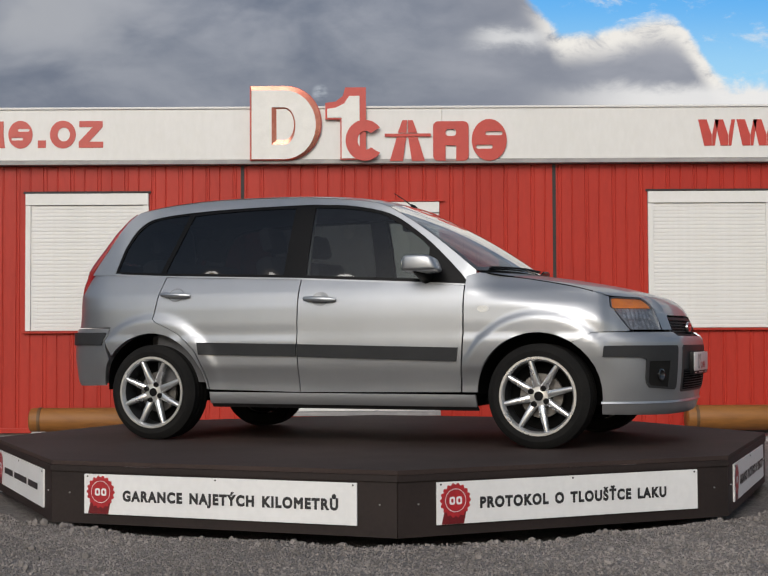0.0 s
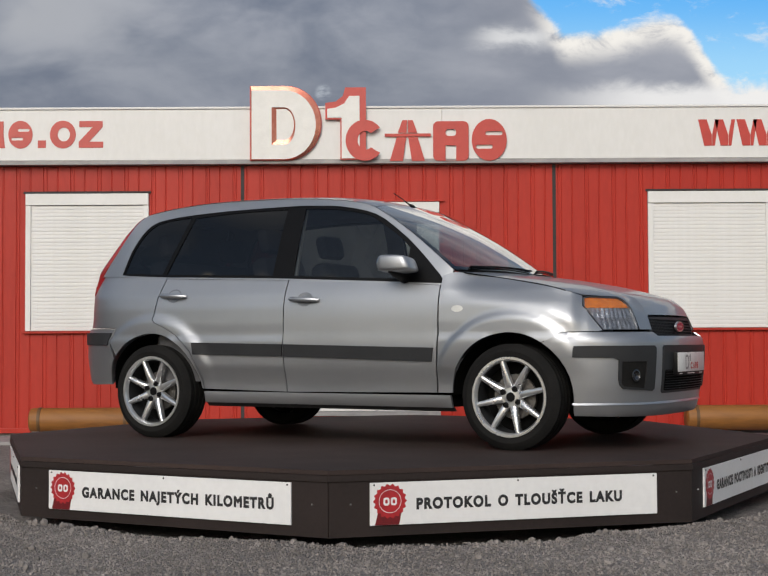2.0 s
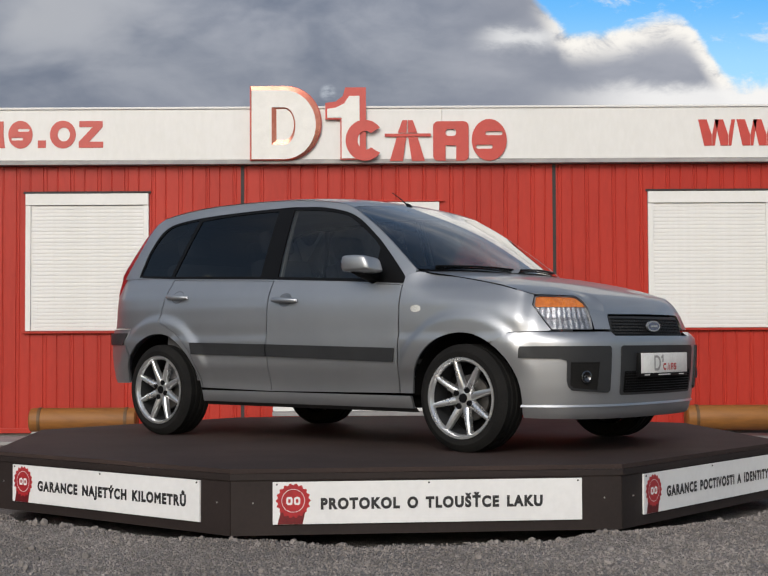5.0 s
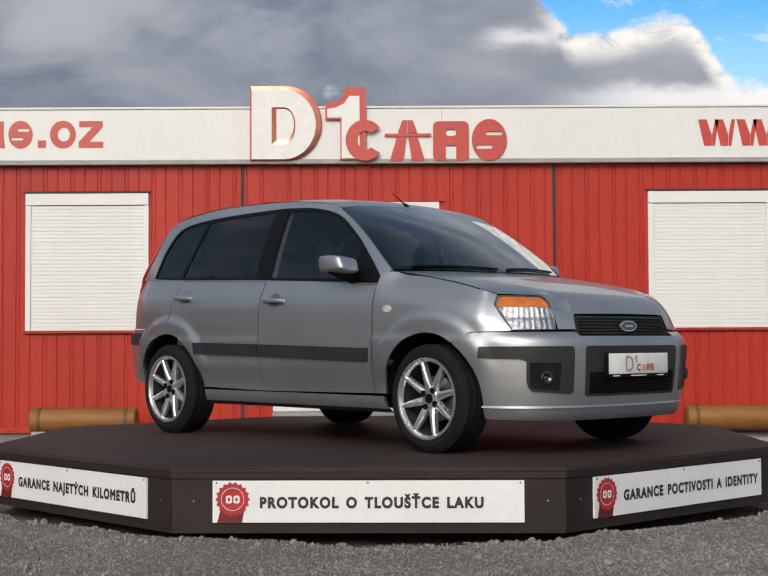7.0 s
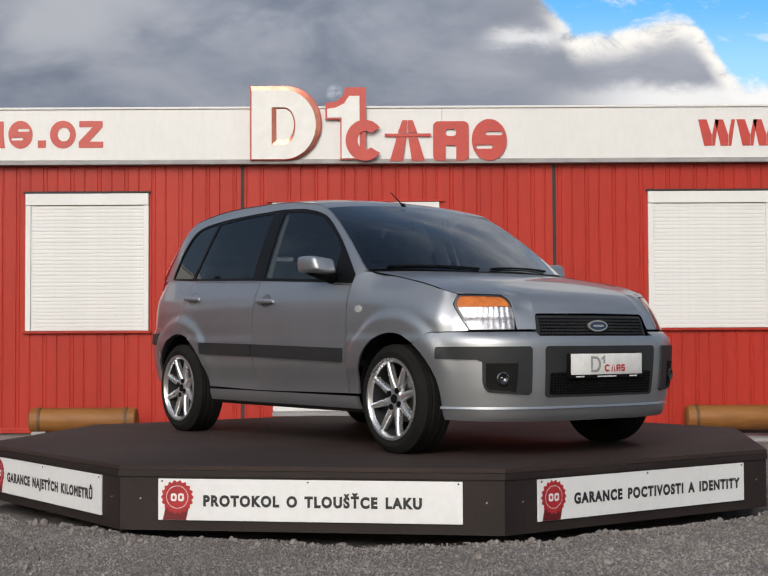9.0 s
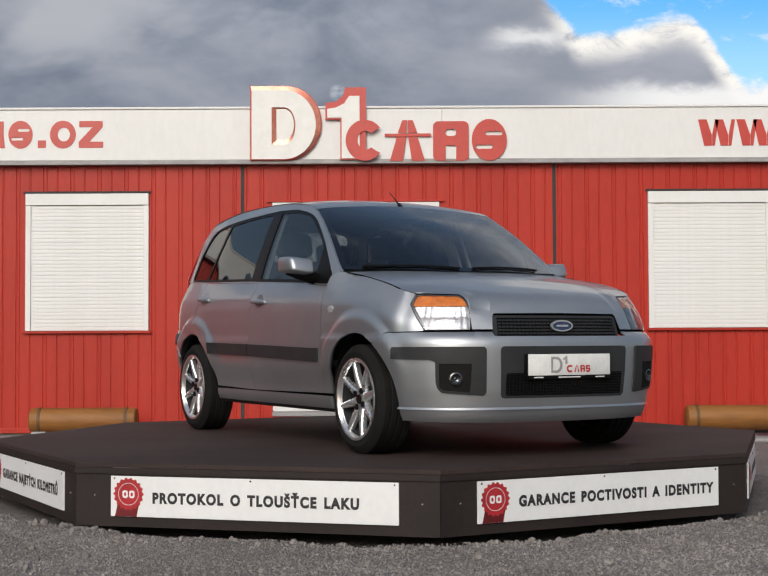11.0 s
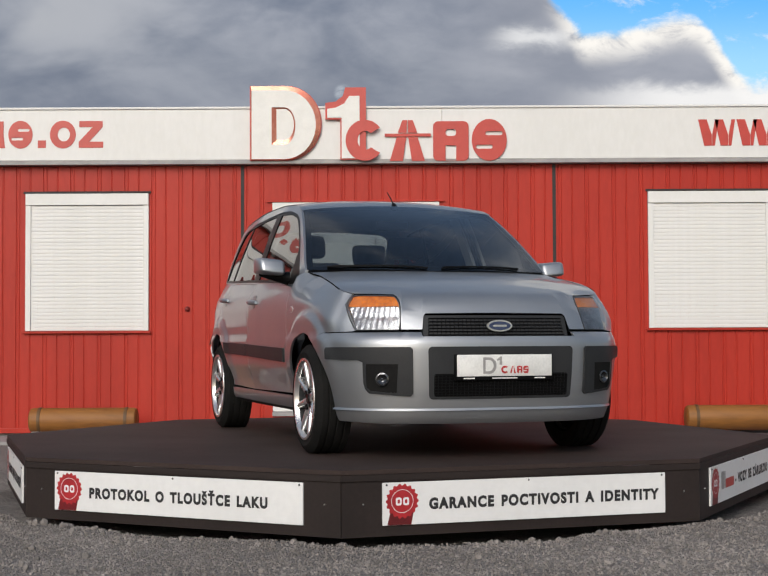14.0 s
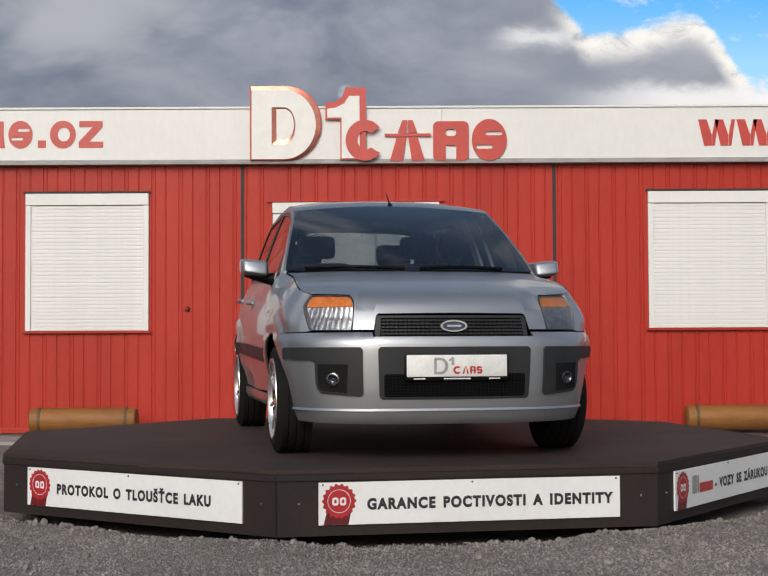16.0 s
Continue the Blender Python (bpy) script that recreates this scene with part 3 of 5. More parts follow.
# ---- the turntable ----
def make_turntable():
    table = tagged(new("turntable"), "low octagonal brown-black show turntable with guarantee boards", "turntable")
    table.location = (0, 0, 0.035)
    top = DECK - 0.035
    apo, face0 = 2.312, -65.9
    R = apo / math.cos(radians(22.5))
    ring = [(R * math.cos(radians(face0 + 22.5 + 45 * i)), R * math.sin(radians(face0 + 22.5 + 45 * i))) for i in range(8)]
    part("deck", sheet(bmesh.new(), [ring], lambda u, v, w: Vector((u, v, top + w)), 0, 0.022, True), DECKING, table, "brown-black non-slip deck")
    for i in range(8):
        a = radians(face0 + 45 * i)
        m = Matrix.Rotation(a + math.pi / 2, 4, "Z") @ Matrix.Translation((0, -apo, 0))
        half = R * math.sin(radians(22.5))
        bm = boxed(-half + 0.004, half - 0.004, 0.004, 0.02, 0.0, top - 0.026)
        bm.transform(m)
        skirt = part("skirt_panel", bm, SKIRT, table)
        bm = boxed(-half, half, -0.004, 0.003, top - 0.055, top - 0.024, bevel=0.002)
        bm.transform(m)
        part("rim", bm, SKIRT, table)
        for x in (-half + 0.11, half - 0.09):
            bm = lathe(bmesh.new(), [(0, -0.002), (0.0035, -0.0018), (0.004, 0.004)], 10, m @ Matrix.Translation((x, 0, 0.155)))
            part("screw", bm, SCREW, skirt)
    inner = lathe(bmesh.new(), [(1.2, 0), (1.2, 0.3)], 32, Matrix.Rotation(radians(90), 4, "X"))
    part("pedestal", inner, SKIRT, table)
    texts = {0: ("PROTOKOL O TLOUŠŤCE LAKU", 0.230, 1.312), 1: ("GARANCE POCTIVOSTI A IDENTITY", 0.234, 1.472), 7: ("GARANCE NAJETÝCH KILOMETRŮ", 0.227, 1.413),
             2: ("- VOZY SE ZÁRUKOU", 0.55, 1.40), 6: (None, 0.25, 1.40)}
    for i, (text, x0, x1) in texts.items():
        a = radians(face0 + 45 * i)
        m = Matrix.Rotation(a + math.pi / 2, 4, "Z") @ Matrix.Translation((0, -apo, 0))
        w = 0.754
        zc = 0.153
        bm = boxed(-w, w, -0.007, 0.0035, zc - 0.101, zc + 0.101, bevel=0.001)
        bm.transform(m)
        board = part("guarantee_board", bm, BOARD, table, "white board lettered in black" if text else "white board with lines too small to read")
        front = m @ Matrix.Translation((0, -0.0075, 0)) @ Matrix.Rotation(math.pi / 2, 4, "X")

        def flat(name, loops, material, lift=0.0, label=""):
            part(name, sheet(bmesh.new(), loops, lambda u, v, q: front @ Vector((u, v, lift + q))), material, board, label)

        cx = -w + 0.098
        flat("ribbon", [[(cx - 0.075, zc - 0.100), (cx + 0.045, zc - 0.100), (cx + 0.062, zc - 0.02), (cx - 0.055, zc - 0.02)]], SEAL_DARK, 0.0004, "dark red ribbon tail")
        scal = [(cx + (0.079 + 0.005 * math.cos(18 * b)) * math.cos(b), zc + 0.012 + (0.079 + 0.005 * math.cos(18 * b)) * math.sin(b)) for b in np.linspace(0, 2 * math.pi, 108, endpoint=False)]
        flat("seal", [scal], SEAL_RED, 0.0012, "scalloped red seal")
        flat("seal_ring", [circle(cx, zc + 0.012, 0.056), circle(cx, zc + 0.012, 0.0535)], BOARD, 0.0018, "thin white ring")
        for sx in (-0.018, 0.019):
            flat("seal_mark", [rounded(cx + sx - 0.015, cx + sx + 0.015, zc - 0.008, zc + 0.030, 0.010), rounded(cx + sx - 0.006, cx + sx + 0.006, zc + 0.002, zc + 0.02, 0.004)], BOARD, 0.0018, "plain white mark")
        if text:
            mid = (x0 + x1) / 2 - w
            for bm in words(text, x1 - x0, 0.056, front @ Matrix.Translation((mid, zc - 0.004, 0)), 0.0012):
                part("word", bm, INK, board, "black capital lettering")
        else:
            for bx0, bx1 in ((0.25, 0.55), (0.60, 1.02), (1.07, 1.36)):
                flat("bar", [rounded(bx0 - w, bx1 - w, zc - 0.022, zc + 0.014, 0.005)], INK, 0.0012, "plain black bar")
        if i == 2:
            for bx0, bx1, c in ((0.225, 0.29, GREY_TRIM), (0.295, 0.32, GREY_TRIM), (0.325, 0.52, SIGN_RED)):
                flat("bar", [rounded(bx0 - w, bx1 - w, zc - 0.035, zc + (0.06 if c is GREY_TRIM else 0.015), 0.01)], c, 0.0012, "plain bar")
        for sx in (-w + 0.02, 0, w - 0.02):
            bm = lathe(bmesh.new(), [(0, -0.004), (0.004, -0.0038), (0.005, 0.0)], 8, m @ Matrix.Translation((sx, -0.007, zc + 0.09)))
            part("screw", bm, INK, board)
    return table


TABLE = make_turntable()


# ---- the car ----
def paint_material():
    m = bpy.data.materials.new("silver_metallic_paint")
    n = Nodes(tree_of(m))
    co = n.put("ShaderNodeTexCoord").outputs["Object"]
    big, dust = n.noise(co, 2.2, 4), n.noise(co, 14.0, 6, 0.7)
    flake = n.put("ShaderNodeTexVoronoi", {"Vector": co, "Scale": 700.0})
    col = n.mix(n.ramp(big, 0.3, 0.7), rgb(0.385, 0.398, 0.418), rgb(0.42, 0.433, 0.452))
    p = n.put("ShaderNodeBsdfPrincipled", {"Base Color": col, "Metallic": 0.88, "Coat Weight": 0.6, "Coat Roughness": 0.05})
    n.to(p.inputs["Roughness"], n.add(0.43, n.mul(dust, 0.08)))
    bp = n.put("ShaderNodeBump", {"Strength": 0.05, "Distance": 0.0004, "Height": n.put("ShaderNodeSeparateColor", {0: flake.outputs["Color"]}).outputs[0]})
    n.to(p.inputs["Normal"], bp.outputs[0])
    n.to(n.put("ShaderNodeOutputMaterial").inputs[0], p.outputs[0])
    return m


def glass_material(name, tint, gloss=1.0, sheen=1.0):
    m = bpy.data.materials.new(name)
    n = Nodes(tree_of(m))
    fres = n.put("ShaderNodeFresnel", {"IOR": 1.52}).outputs[0]
    clear = n.put("ShaderNodeBsdfTransparent", {"Color": rgb(*tint)})
    shine = n.put("ShaderNodeBsdfGlossy", {"Color": rgb(gloss, gloss, gloss), "Roughness": 0.015})
    mixed = n.put("ShaderNodeMixShader", {0: n.math("MINIMUM", n.mul(fres, sheen), 1.0)})
    n.to(mixed.inputs[1], clear.outputs[0])
    n.to(mixed.inputs[2], shine.outputs[0])
    n.to(n.put("ShaderNodeOutputMaterial").inputs[0], mixed.outputs[0])
    return m


PAINT = paint_material()
GLASS_CLEAR = glass_material("green_tinted_glass", (0.72, 0.79, 0.80), 1.0, 1.8)
GLASS_SIDE = glass_material("grey_green_side_glass", (0.33, 0.355, 0.35), 1.0, 1.2)
GLASS_REAR = glass_material("tinted_rear_glass", (0.27, 0.29, 0.30))
GLASS_DARK = glass_material("dark_tinted_glass", (0.075, 0.078, 0.08))
GLASS_LENS = glass_material("clear_lamp_lens", (0.93, 0.94, 0.95))
PLASTIC = mat("dark_grey_plastic", (0.028, 0.029, 0.031), (0.021, 0.022, 0.024), 0.5, 0, 4, 120, 0.0006, spec=0.28)
BLACK = mat("black_trim", (0.006, 0.006, 0.0066), None, 0.4, spec=0.12)
MATT_BLACK = mat("matt_black_underside", (0.006, 0.006, 0.006), None, 0.9, spec=0.08)
RUBBER = mat("tyre_rubber", (0.010, 0.010, 0.010), (0.015, 0.0145, 0.014), 0.85, 0, 6, 90, 0.001, spec=0.10)
ALLOY = mat("silver_alloy", (0.74, 0.745, 0.75), (0.66, 0.665, 0.67), 0.28, 0.85, 6, 60)
CHROME = mat("chrome", (0.86, 0.87, 0.88), None, 0.10, 1.0)
REFLECTOR = mat("lamp_reflector", (0.70, 0.70, 0.71), (0.42, 0.42, 0.44), 0.32, 1.0, 30, 120, 0.004)
AMBER = mat("amber_indicator", (0.68, 0.23, 0.045), (0.46, 0.135, 0.03), 0.15, 0, 40, 200, 0.002)
TAIL_RED = mat("red_tail_lamp", (0.30, 0.010, 0.014), (0.22, 0.008, 0.01), 0.12, coat=1.0)
SEAT = mat("grey_seat_cloth", (0.10, 0.10, 0.105), (0.07, 0.07, 0.075), 0.9, 0, 12, 300, 0.001)
TRIM_LIGHT = mat("pale_grey_lining", (0.34, 0.34, 0.33), (0.28, 0.28, 0.27), 0.85)
FOG_GLASS = mat("fog_lamp_glass", (0.16, 0.165, 0.17), (0.08, 0.08, 0.085), 0.2, 0.9)
BADGE_BLUE = mat("dark_blue_badge", (0.03, 0.05, 0.12), None, 0.2, coat=1.0)
GREY_METAL = mat("grey_metal", (0.30, 0.305, 0.31), None, 0.4, 0.9)
PLATE = mat("white_plate", (0.78, 0.78, 0.76), None, 0.35)
PLATE_RED = mat("plate_red", (0.50, 0.03, 0.03), None, 0.35)

CAR_POSE = pose(-1.1355, 0.453, 0, 0, 0, -21.282)     # rear axle's middle, on the turned table
FRONT_AXLE, HUB = 2.486, 0.296


def smooth_curve(pts, k=10):
    """Catmull-Rom through the points."""
    pts = [Vector(p) for p in pts]
    out = []
    for i in range(len(pts) - 1):
        p0, p1, p2, p3 = pts[max(i - 1, 0)], pts[i], pts[i + 1], pts[min(i + 2, len(pts) - 1)]
        for j in range(k):
            t = j / k
            out.append(0.5 * ((2 * p1) + (p2 - p0) * t + (2 * p0 - 5 * p1 + 4 * p2 - p3) * t * t + (3 * p1 - p0 - 3 * p2 + p3) * t ** 3))
    return out + [pts[-1]]


# half plan of the lower body, from the middle of the nose round the side to the middle of the tail (y towards the side)
PLAN = smooth_curve([(3.250, 0.0), (3.243, 0.2), (3.220, 0.4), (3.184, 0.52), (3.125, 0.63), (3.045, 0.72), (2.930, 0.795), (2.790, 0.838), (2.5, 0.856), (2.0, 0.864),
                     (1.2, 0.868), (0.4, 0.862), (0.0, 0.855), (-0.3, 0.833), (-0.46, 0.795), (-0.58, 0.725), (-0.655, 0.62), (-0.70, 0.45), (-0.735, 0.2), (-0.74, 0.0)])
_p = np.array([p[:] for p in PLAN])
_len = np.concatenate([[0], np.cumsum(np.hypot(*np.diff(_p, axis=0).T))])
_tan = np.gradient(_p, _len, axis=0)
_nx, _ny = _tan[:, 1], -_tan[:, 0]


def sstep(x, a, b):
    t = min(1.0, max(0.0, (x - a) / (b - a)))
    return t * t * (3 - 2 * t)


FRONT_Z = ([0.17, 0.196, 0.245, 0.30, 0.36, 0.45, 0.54, 0.595, 0.615, 0.635, 0.66, 0.70, 0.75, 0.80, 0.85, 0.89], [0.075, 0.050, 0.034, 0.024, 0.014, 0.005, 0.0, 0.0, 0.004, 0.016, 0.052, 0.068, 0.090, 0.118, 0.168, 0.27])
SIDE_Z = ([0.17, 0.22, 0.235, 0.29, 0.304, 0.36, 0.43, 0.455, 0.52, 0.60, 0.626, 0.642, 0.72, 0.82, 0.90, 0.98, 1.06], [0.14, 0.082, 0.064, 0.042, 0.054, 0.046, 0.026, 0.016, 0.009, 0.002, 0.001, 0.010, 0.007, 0.012, 0.030, 0.070, 0.115])
REAR_Z = ([0.17, 0.30, 0.36, 0.50, 0.68, 0.70, 0.80, 0.913, 1.05, 1.15], [0.12, 0.05, 0.02, 0.0, 0.0, 0.018, 0.035, 0.055, 0.12, 0.18])
NOSE_SIDE_Z = ([0.17, 0.25, 0.36, 0.45, 0.52], [0.085, 0.052, 0.030, 0.016, 0.009])
TAIL_Z = ([0.68, 0.72, 0.77, 0.93, 1.05], [0.048, 0.040, 0.046, 0.072, 0.085])


def shell(a, z, w=0.0, s=1):
    """A point of the lower body: a metres round the plan from the nose, at the height z, w outside the skin; s is 1 for the car's right side."""
    if a < 0:
        a, s = -a, -s
    x, y = np.interp(a, _len, _p[:, 0]), np.interp(a, _len, _p[:, 1])
    nx, ny = np.interp(a, _len, _nx), np.interp(a, _len, _ny)
    k = math.hypot(nx, ny)
    nx, ny = nx / k, ny / k
    front, rear = sstep(nx, 0.18, 0.80), sstep(-nx, 0.15, 0.8)
    side = 1 - front - rear
    flank = np.interp(z, *SIDE_Z)
    if z < 0.52:
        flank += sstep(x, 2.5, 2.65) * (np.interp(z, *NOSE_SIDE_Z) - flank)
    inset = front * np.interp(z, *FRONT_Z) + side * flank + rear * np.interp(z, *REAR_Z)
    # the front wing rolls over towards the bonnet
    wing = sstep(x, 2.05, 2.25) * (1 - front)
    if wing > 0:
        ztop = np.interp(x, [2.05, 2.3, 2.55, 2.72, 2.85, 3.0], [1.02, 0.985, 0.950, 0.915, 0.868, 0.82])
        inset += wing * 0.075 * sstep(z, ztop - 0.17, ztop + 0.03)
    # flared wheel arches
    for cx, cz in ((FRONT_AXLE, 0.29), (0.0, 0.295)):
        r = math.hypot(x - cx, z - cz)
        inset -= 0.021 * (1 - sstep(r, 0.448, 0.500)) * side * (0.25 + 0.75 * sstep(z, 0.38, 0.58))
    d = w - inset
    # the tail stands fuller below the waist
    x -= np.interp(z, *TAIL_Z) * sstep(-x, 0.15, 0.62)
    return Vector((x + nx * d, -s * (y + ny * d), z))


def along(x):
    """How far round the plan the side stands at x."""
    i = np.argsort(_p[:, 0])
    return float(np.interp(x, _p[i, 0], _len[i]))


def near(x, y, z):
    """How far round the plan the body comes closest to (x, y) at the height z."""
    best = min((math.hypot(p.x - x, p.y - y), a) for a in np.linspace(0, 2.2, 300) for p in [shell(a, z)])
    return best[1]


def belt(x):
    return np.interp(x, [-0.6, -0.328, 0.026, 0.918, 1.561, 2.057, 2.2], [1.062, 1.049, 1.029, 0.998, 0.967, 0.940, 0.934])


def green(x, z, w=0.0, s=1):
    """A point of the side above the waist line."""
    h = z - belt(x)
    y = np.interp(x, [-0.6, -0.34, 0.2, 1.0, 2.05, 2.2], [0.665, 0.732, 0.775, 0.797, 0.782, 0.765]) - 0.29 * h - 0.16 * max(h, 0) ** 2
    y -= 0.14 * max(0, z - 1.42) + 4.0 * max(0, z - 1.45) ** 2
    return Vector((x, -s * (y + w), z))


def skin(name, bm, material, car, label="", facet=35, parent=None):
    """A part of the car: faces turned outward, carried over to the turntable."""
    bm.normal_update()
    mid = Vector((1.2, 0, 0.75))
    if sum(f.normal.dot(f.calc_center_median() - mid) * f.calc_area() for f in bm.faces) < 0:
        bmesh.ops.reverse_faces(bm, faces=bm.faces)
    bm.transform(CAR_POSE)
    return part(name, bm, material, parent or car, label, smooth=facet)


def plain(name, bm, material, car, label="", facet=35, parent=None):
    bm.transform(CAR_POSE)
    return part(name, bm, material, parent or car, label, smooth=facet)


def arc(cx, cz, r, a0, a1, k=16):
    return [(cx + r * math.cos(radians(a0 + (a1 - a0) * i / (k - 1))), cz + r * math.sin(radians(a0 + (a1 - a0) * i / (k - 1)))) for i in range(k)]


def on_side(loop):
    return [(along(x), z) for x, z in loop]


DLO_TOP = [(2.020, 0.994), (1.885, 1.125), (1.738, 1.248), (1.53, 1.378), (1.280, 1.436), (1.085, 1.450), (0.950, 1.455), (0.440, 1.448), (0.10, 1.431), (-0.04, 1.417), (-0.13, 1.400), (-0.19, 1.370), (-0.245, 1.313), (-0.30, 1.212)]
DLO_BOT = [(-0.344, 1.052), (0.026, 1.031), (0.918, 1.000), (1.561, 0.969), (2.062, 0.942)]
RAIL = [(1.515, 1.420), (1.42, 1.452), (1.194, 1.484), (0.894, 1.505), (0.58, 1.512), (0.26, 1.509), (-0.03, 1.486), (-0.235, 1.452)]
TAIL = [(-0.235, 1.452), (-0.30, 1.405), (-0.374, 1.308), (-0.45, 1.20), (-0.522, 1.104), (-0.560, 1.045)]
SCREEN_EDGE = [(2.098, 1.020), (1.965, 1.125), (1.81, 1.240), (1.66, 1.338), (1.515, 1.420)]


DLO_TOP, RAIL, TAIL, SCREEN_EDGE = ([tuple(p) for p in smooth_curve(pts, 4)] for pts in (DLO_TOP, RAIL, TAIL, SCREEN_EDGE))


def windscreen_point(c, t, w=0.0):
    """c from -1 (right) to 1 across, t from 0 at the scuttle to 1 at the roof."""
    ex = np.interp(t, [0, 0.3, 0.6, 0.8, 1], [2.098, 1.945, 1.775, 1.655, 1.515])
    ez = np.interp(ex, [p[0] for p in reversed(SCREEN_EDGE)], [p[1] for p in reversed(SCREEN_EDGE)])
    ey = -green(ex, ez).y - 0.012
    k = 1 - c * c
    x = ex + (0.20 * (1 - t) - 0.045 * t) * k + 0.10 * t * (1 - t) * k
    z = ez + (-0.008 * (1 - t) + 0.046 * t) * k
    return Vector((x + 0.6 * w, ey * c, z + 0.8 * w))


def lamp_marks():
    """How far round the plan the head lamp's outer top, outer foot and inner foot stand."""
    return near(2.850, -0.728, 0.85) - 0.045, near(2.945, -0.735, 0.662) - 0.045, near(3.102, -0.507, 0.662)


def make_side(car, s):
    """Panels and glass of one side; s is 1 for the car's right side."""
    def panel(name, loop, material=PAINT, w=0.0, depth=0.012, step=0.05, label="", holes=(), parent=None):
        return skin(name, sheet(bmesh.new(), [loop, *holes], lambda u, v, q: shell(u, v, w + q, s), step, depth), material, car, label, parent=parent)

    def upper(name, loop, material=PAINT, w=0.0, depth=0.010, step=0.06, label="", holes=(), parent=None):
        return skin(name, sheet(bmesh.new(), [loop, *holes], lambda u, v, q: green(u, v, w + q, s), step, depth), material, car, label, parent=parent)

    g = 0.0035
    r_gap = [(0.052, 1.015), (0.030, 0.90), (0.012, 0.79), (0.010, 0.755), (0.03, 0.733), (0.10, 0.705), (0.175, 0.668), (0.25, 0.615), (0.313, 0.548), (0.352, 0.46), (0.375, 0.38), (0.386, 0.317)]
    front_door = panel("front_door", on_side([(1.003 + g, 0.306), (2.024 - g, 0.314), (2.047 - g, 0.65), (2.049 - g, 0.928), (1.561, 0.958), (1.003 + g, 0.985)]))
    rear_door = panel("rear_door", on_side([(1.003 - g, 0.985), (0.55, 1.001)] + [(x + g, z) for x, z in r_gap] + [(1.003 - g, 0.306)]), step=0.020)
    lamp_tl, lamp_bl, lamp_br = lamp_marks()
    fender = on_side([(2.053, 0.985), (2.053, 0.65), (2.030, 0.314), (2.118, 0.314)]) + on_side(arc(FRONT_AXLE, 0.29, 0.366, 176, 58, 22)) + on_side([(2.735, 0.617), (2.792, 0.656)])
    fender += [(lamp_bl + 0.03, 0.660), (lamp_bl + 0.006, 0.664), (lamp_tl + 0.012, 0.80), (lamp_tl + 0.006, 0.856)]
    fender += on_side([(2.80, 0.882), (2.72, 0.908), (2.64, 0.928), (2.55, 0.945), (2.42, 0.965), (2.3, 0.980), (2.12, 1.005)])
    wing = panel("front_wing", fender, step=0.018)
    panel("indicator_repeater", [(along(2.168) + 0.032 * c, 0.792 + 0.016 * q) for c, q in circle(0, 0, 1, 1, 16)], GLASS_LENS, 0.004, 0.006, 0, "clear side indicator", parent=wing)
    panel("repeater_base", [(along(2.168) + 0.036 * c, 0.792 + 0.019 * q) for c, q in circle(0, 0, 1, 1, 16)], PLATE, 0.0015, 0.004, 0, "", parent=wing)
    tail_a = _len[-1]
    quarter = on_side([(x - g, z) for x, z in r_gap[::-1]][:-1]) + on_side([(0.05, 1.022), (-0.33, 1.042)]) + [(along(-0.50), 1.046), (tail_a, 1.048), (tail_a, 0.705)]
    quarter += on_side([(-0.31, 0.705), (-0.335, 0.62)]) + on_side(arc(0.0, 0.295, 0.370, 142, 4, 24)[0:])
    panel("rear_wing", quarter, step=0.018)
    # sill
    panel("sill", on_side([(0.392, 0.232), (2.116, 0.228), (2.112, 0.299), (0.392, 0.301)]), PAINT, 0.012, 0.02, 0.06, "silver sill strip")
    panel("sill_underside", on_side([(0.392, 0.208), (2.116, 0.205), (2.116, 0.2295), (0.392, 0.2305)]), PLASTIC, 0.0, 0.02, 0.06, "dark lower sill")
    # rubbing strips
    for name, pts, door in (("rubbing_strip", [(0.335, 0.606), (0.998, 0.594), (0.998, 0.519), (0.343, 0.531)], rear_door), ("rubbing_strip", [(1.009, 0.594), (2.018, 0.571), (2.006, 0.491), (1.009, 0.519)], front_door)):
        panel(name, on_side(pts), PLASTIC, 0.013, 0.014, 0.06, "dark grey rubbing strip", parent=door)
    # handles
    for x, z, door in ((0.157, 0.903, rear_door), (1.150, 0.863, front_door)):
        a = along(x)
        # No recess is cut: a darker grey disc paints the bowl's shade.
        panel("handle_bowl_shade", [(a + 0.056 * c, z + 0.043 * q) for c, q in circle(0, 0, 1, 1, 20)], GREY_METAL, 0.0012, 0.002, 0, "flat grey disc with the grip recess shade painted in", parent=door)
        grip = bmesh.new()
        pts = [shell(along(x - 0.105 + 0.21 * i / 8), z + 0.004 - 0.010 * i / 8, 0.010 + 0.022 * math.sin(math.pi * i / 8), s) for i in range(9)]
        tube(grip, pts, [0.010, 0.0155, 0.016, 0.016, 0.016, 0.016, 0.016, 0.0155, 0.010], 10)
        plain("door_handle", grip, PAINT, car, "silver door handle", parent=door)
    # upper frame with the window opening
    low = [(x, z - 0.006) for x, z in ((-0.548, 1.052), (-0.33, 1.046), (0.026, 1.026), (0.918, 0.994), (1.561, 0.963), (2.075, 0.936))]
    outer = low + [(2.10, 0.965)] + SCREEN_EDGE + RAIL[1:] + TAIL[1:]
    hole = DLO_BOT + DLO_TOP
    upper("side_frame", outer, PAINT, 0.0, 0.02, 0.05, "silver window surround and pillars", [hole])
    def soft(flat, bent):
        """An outline of straight corners and a bent run."""
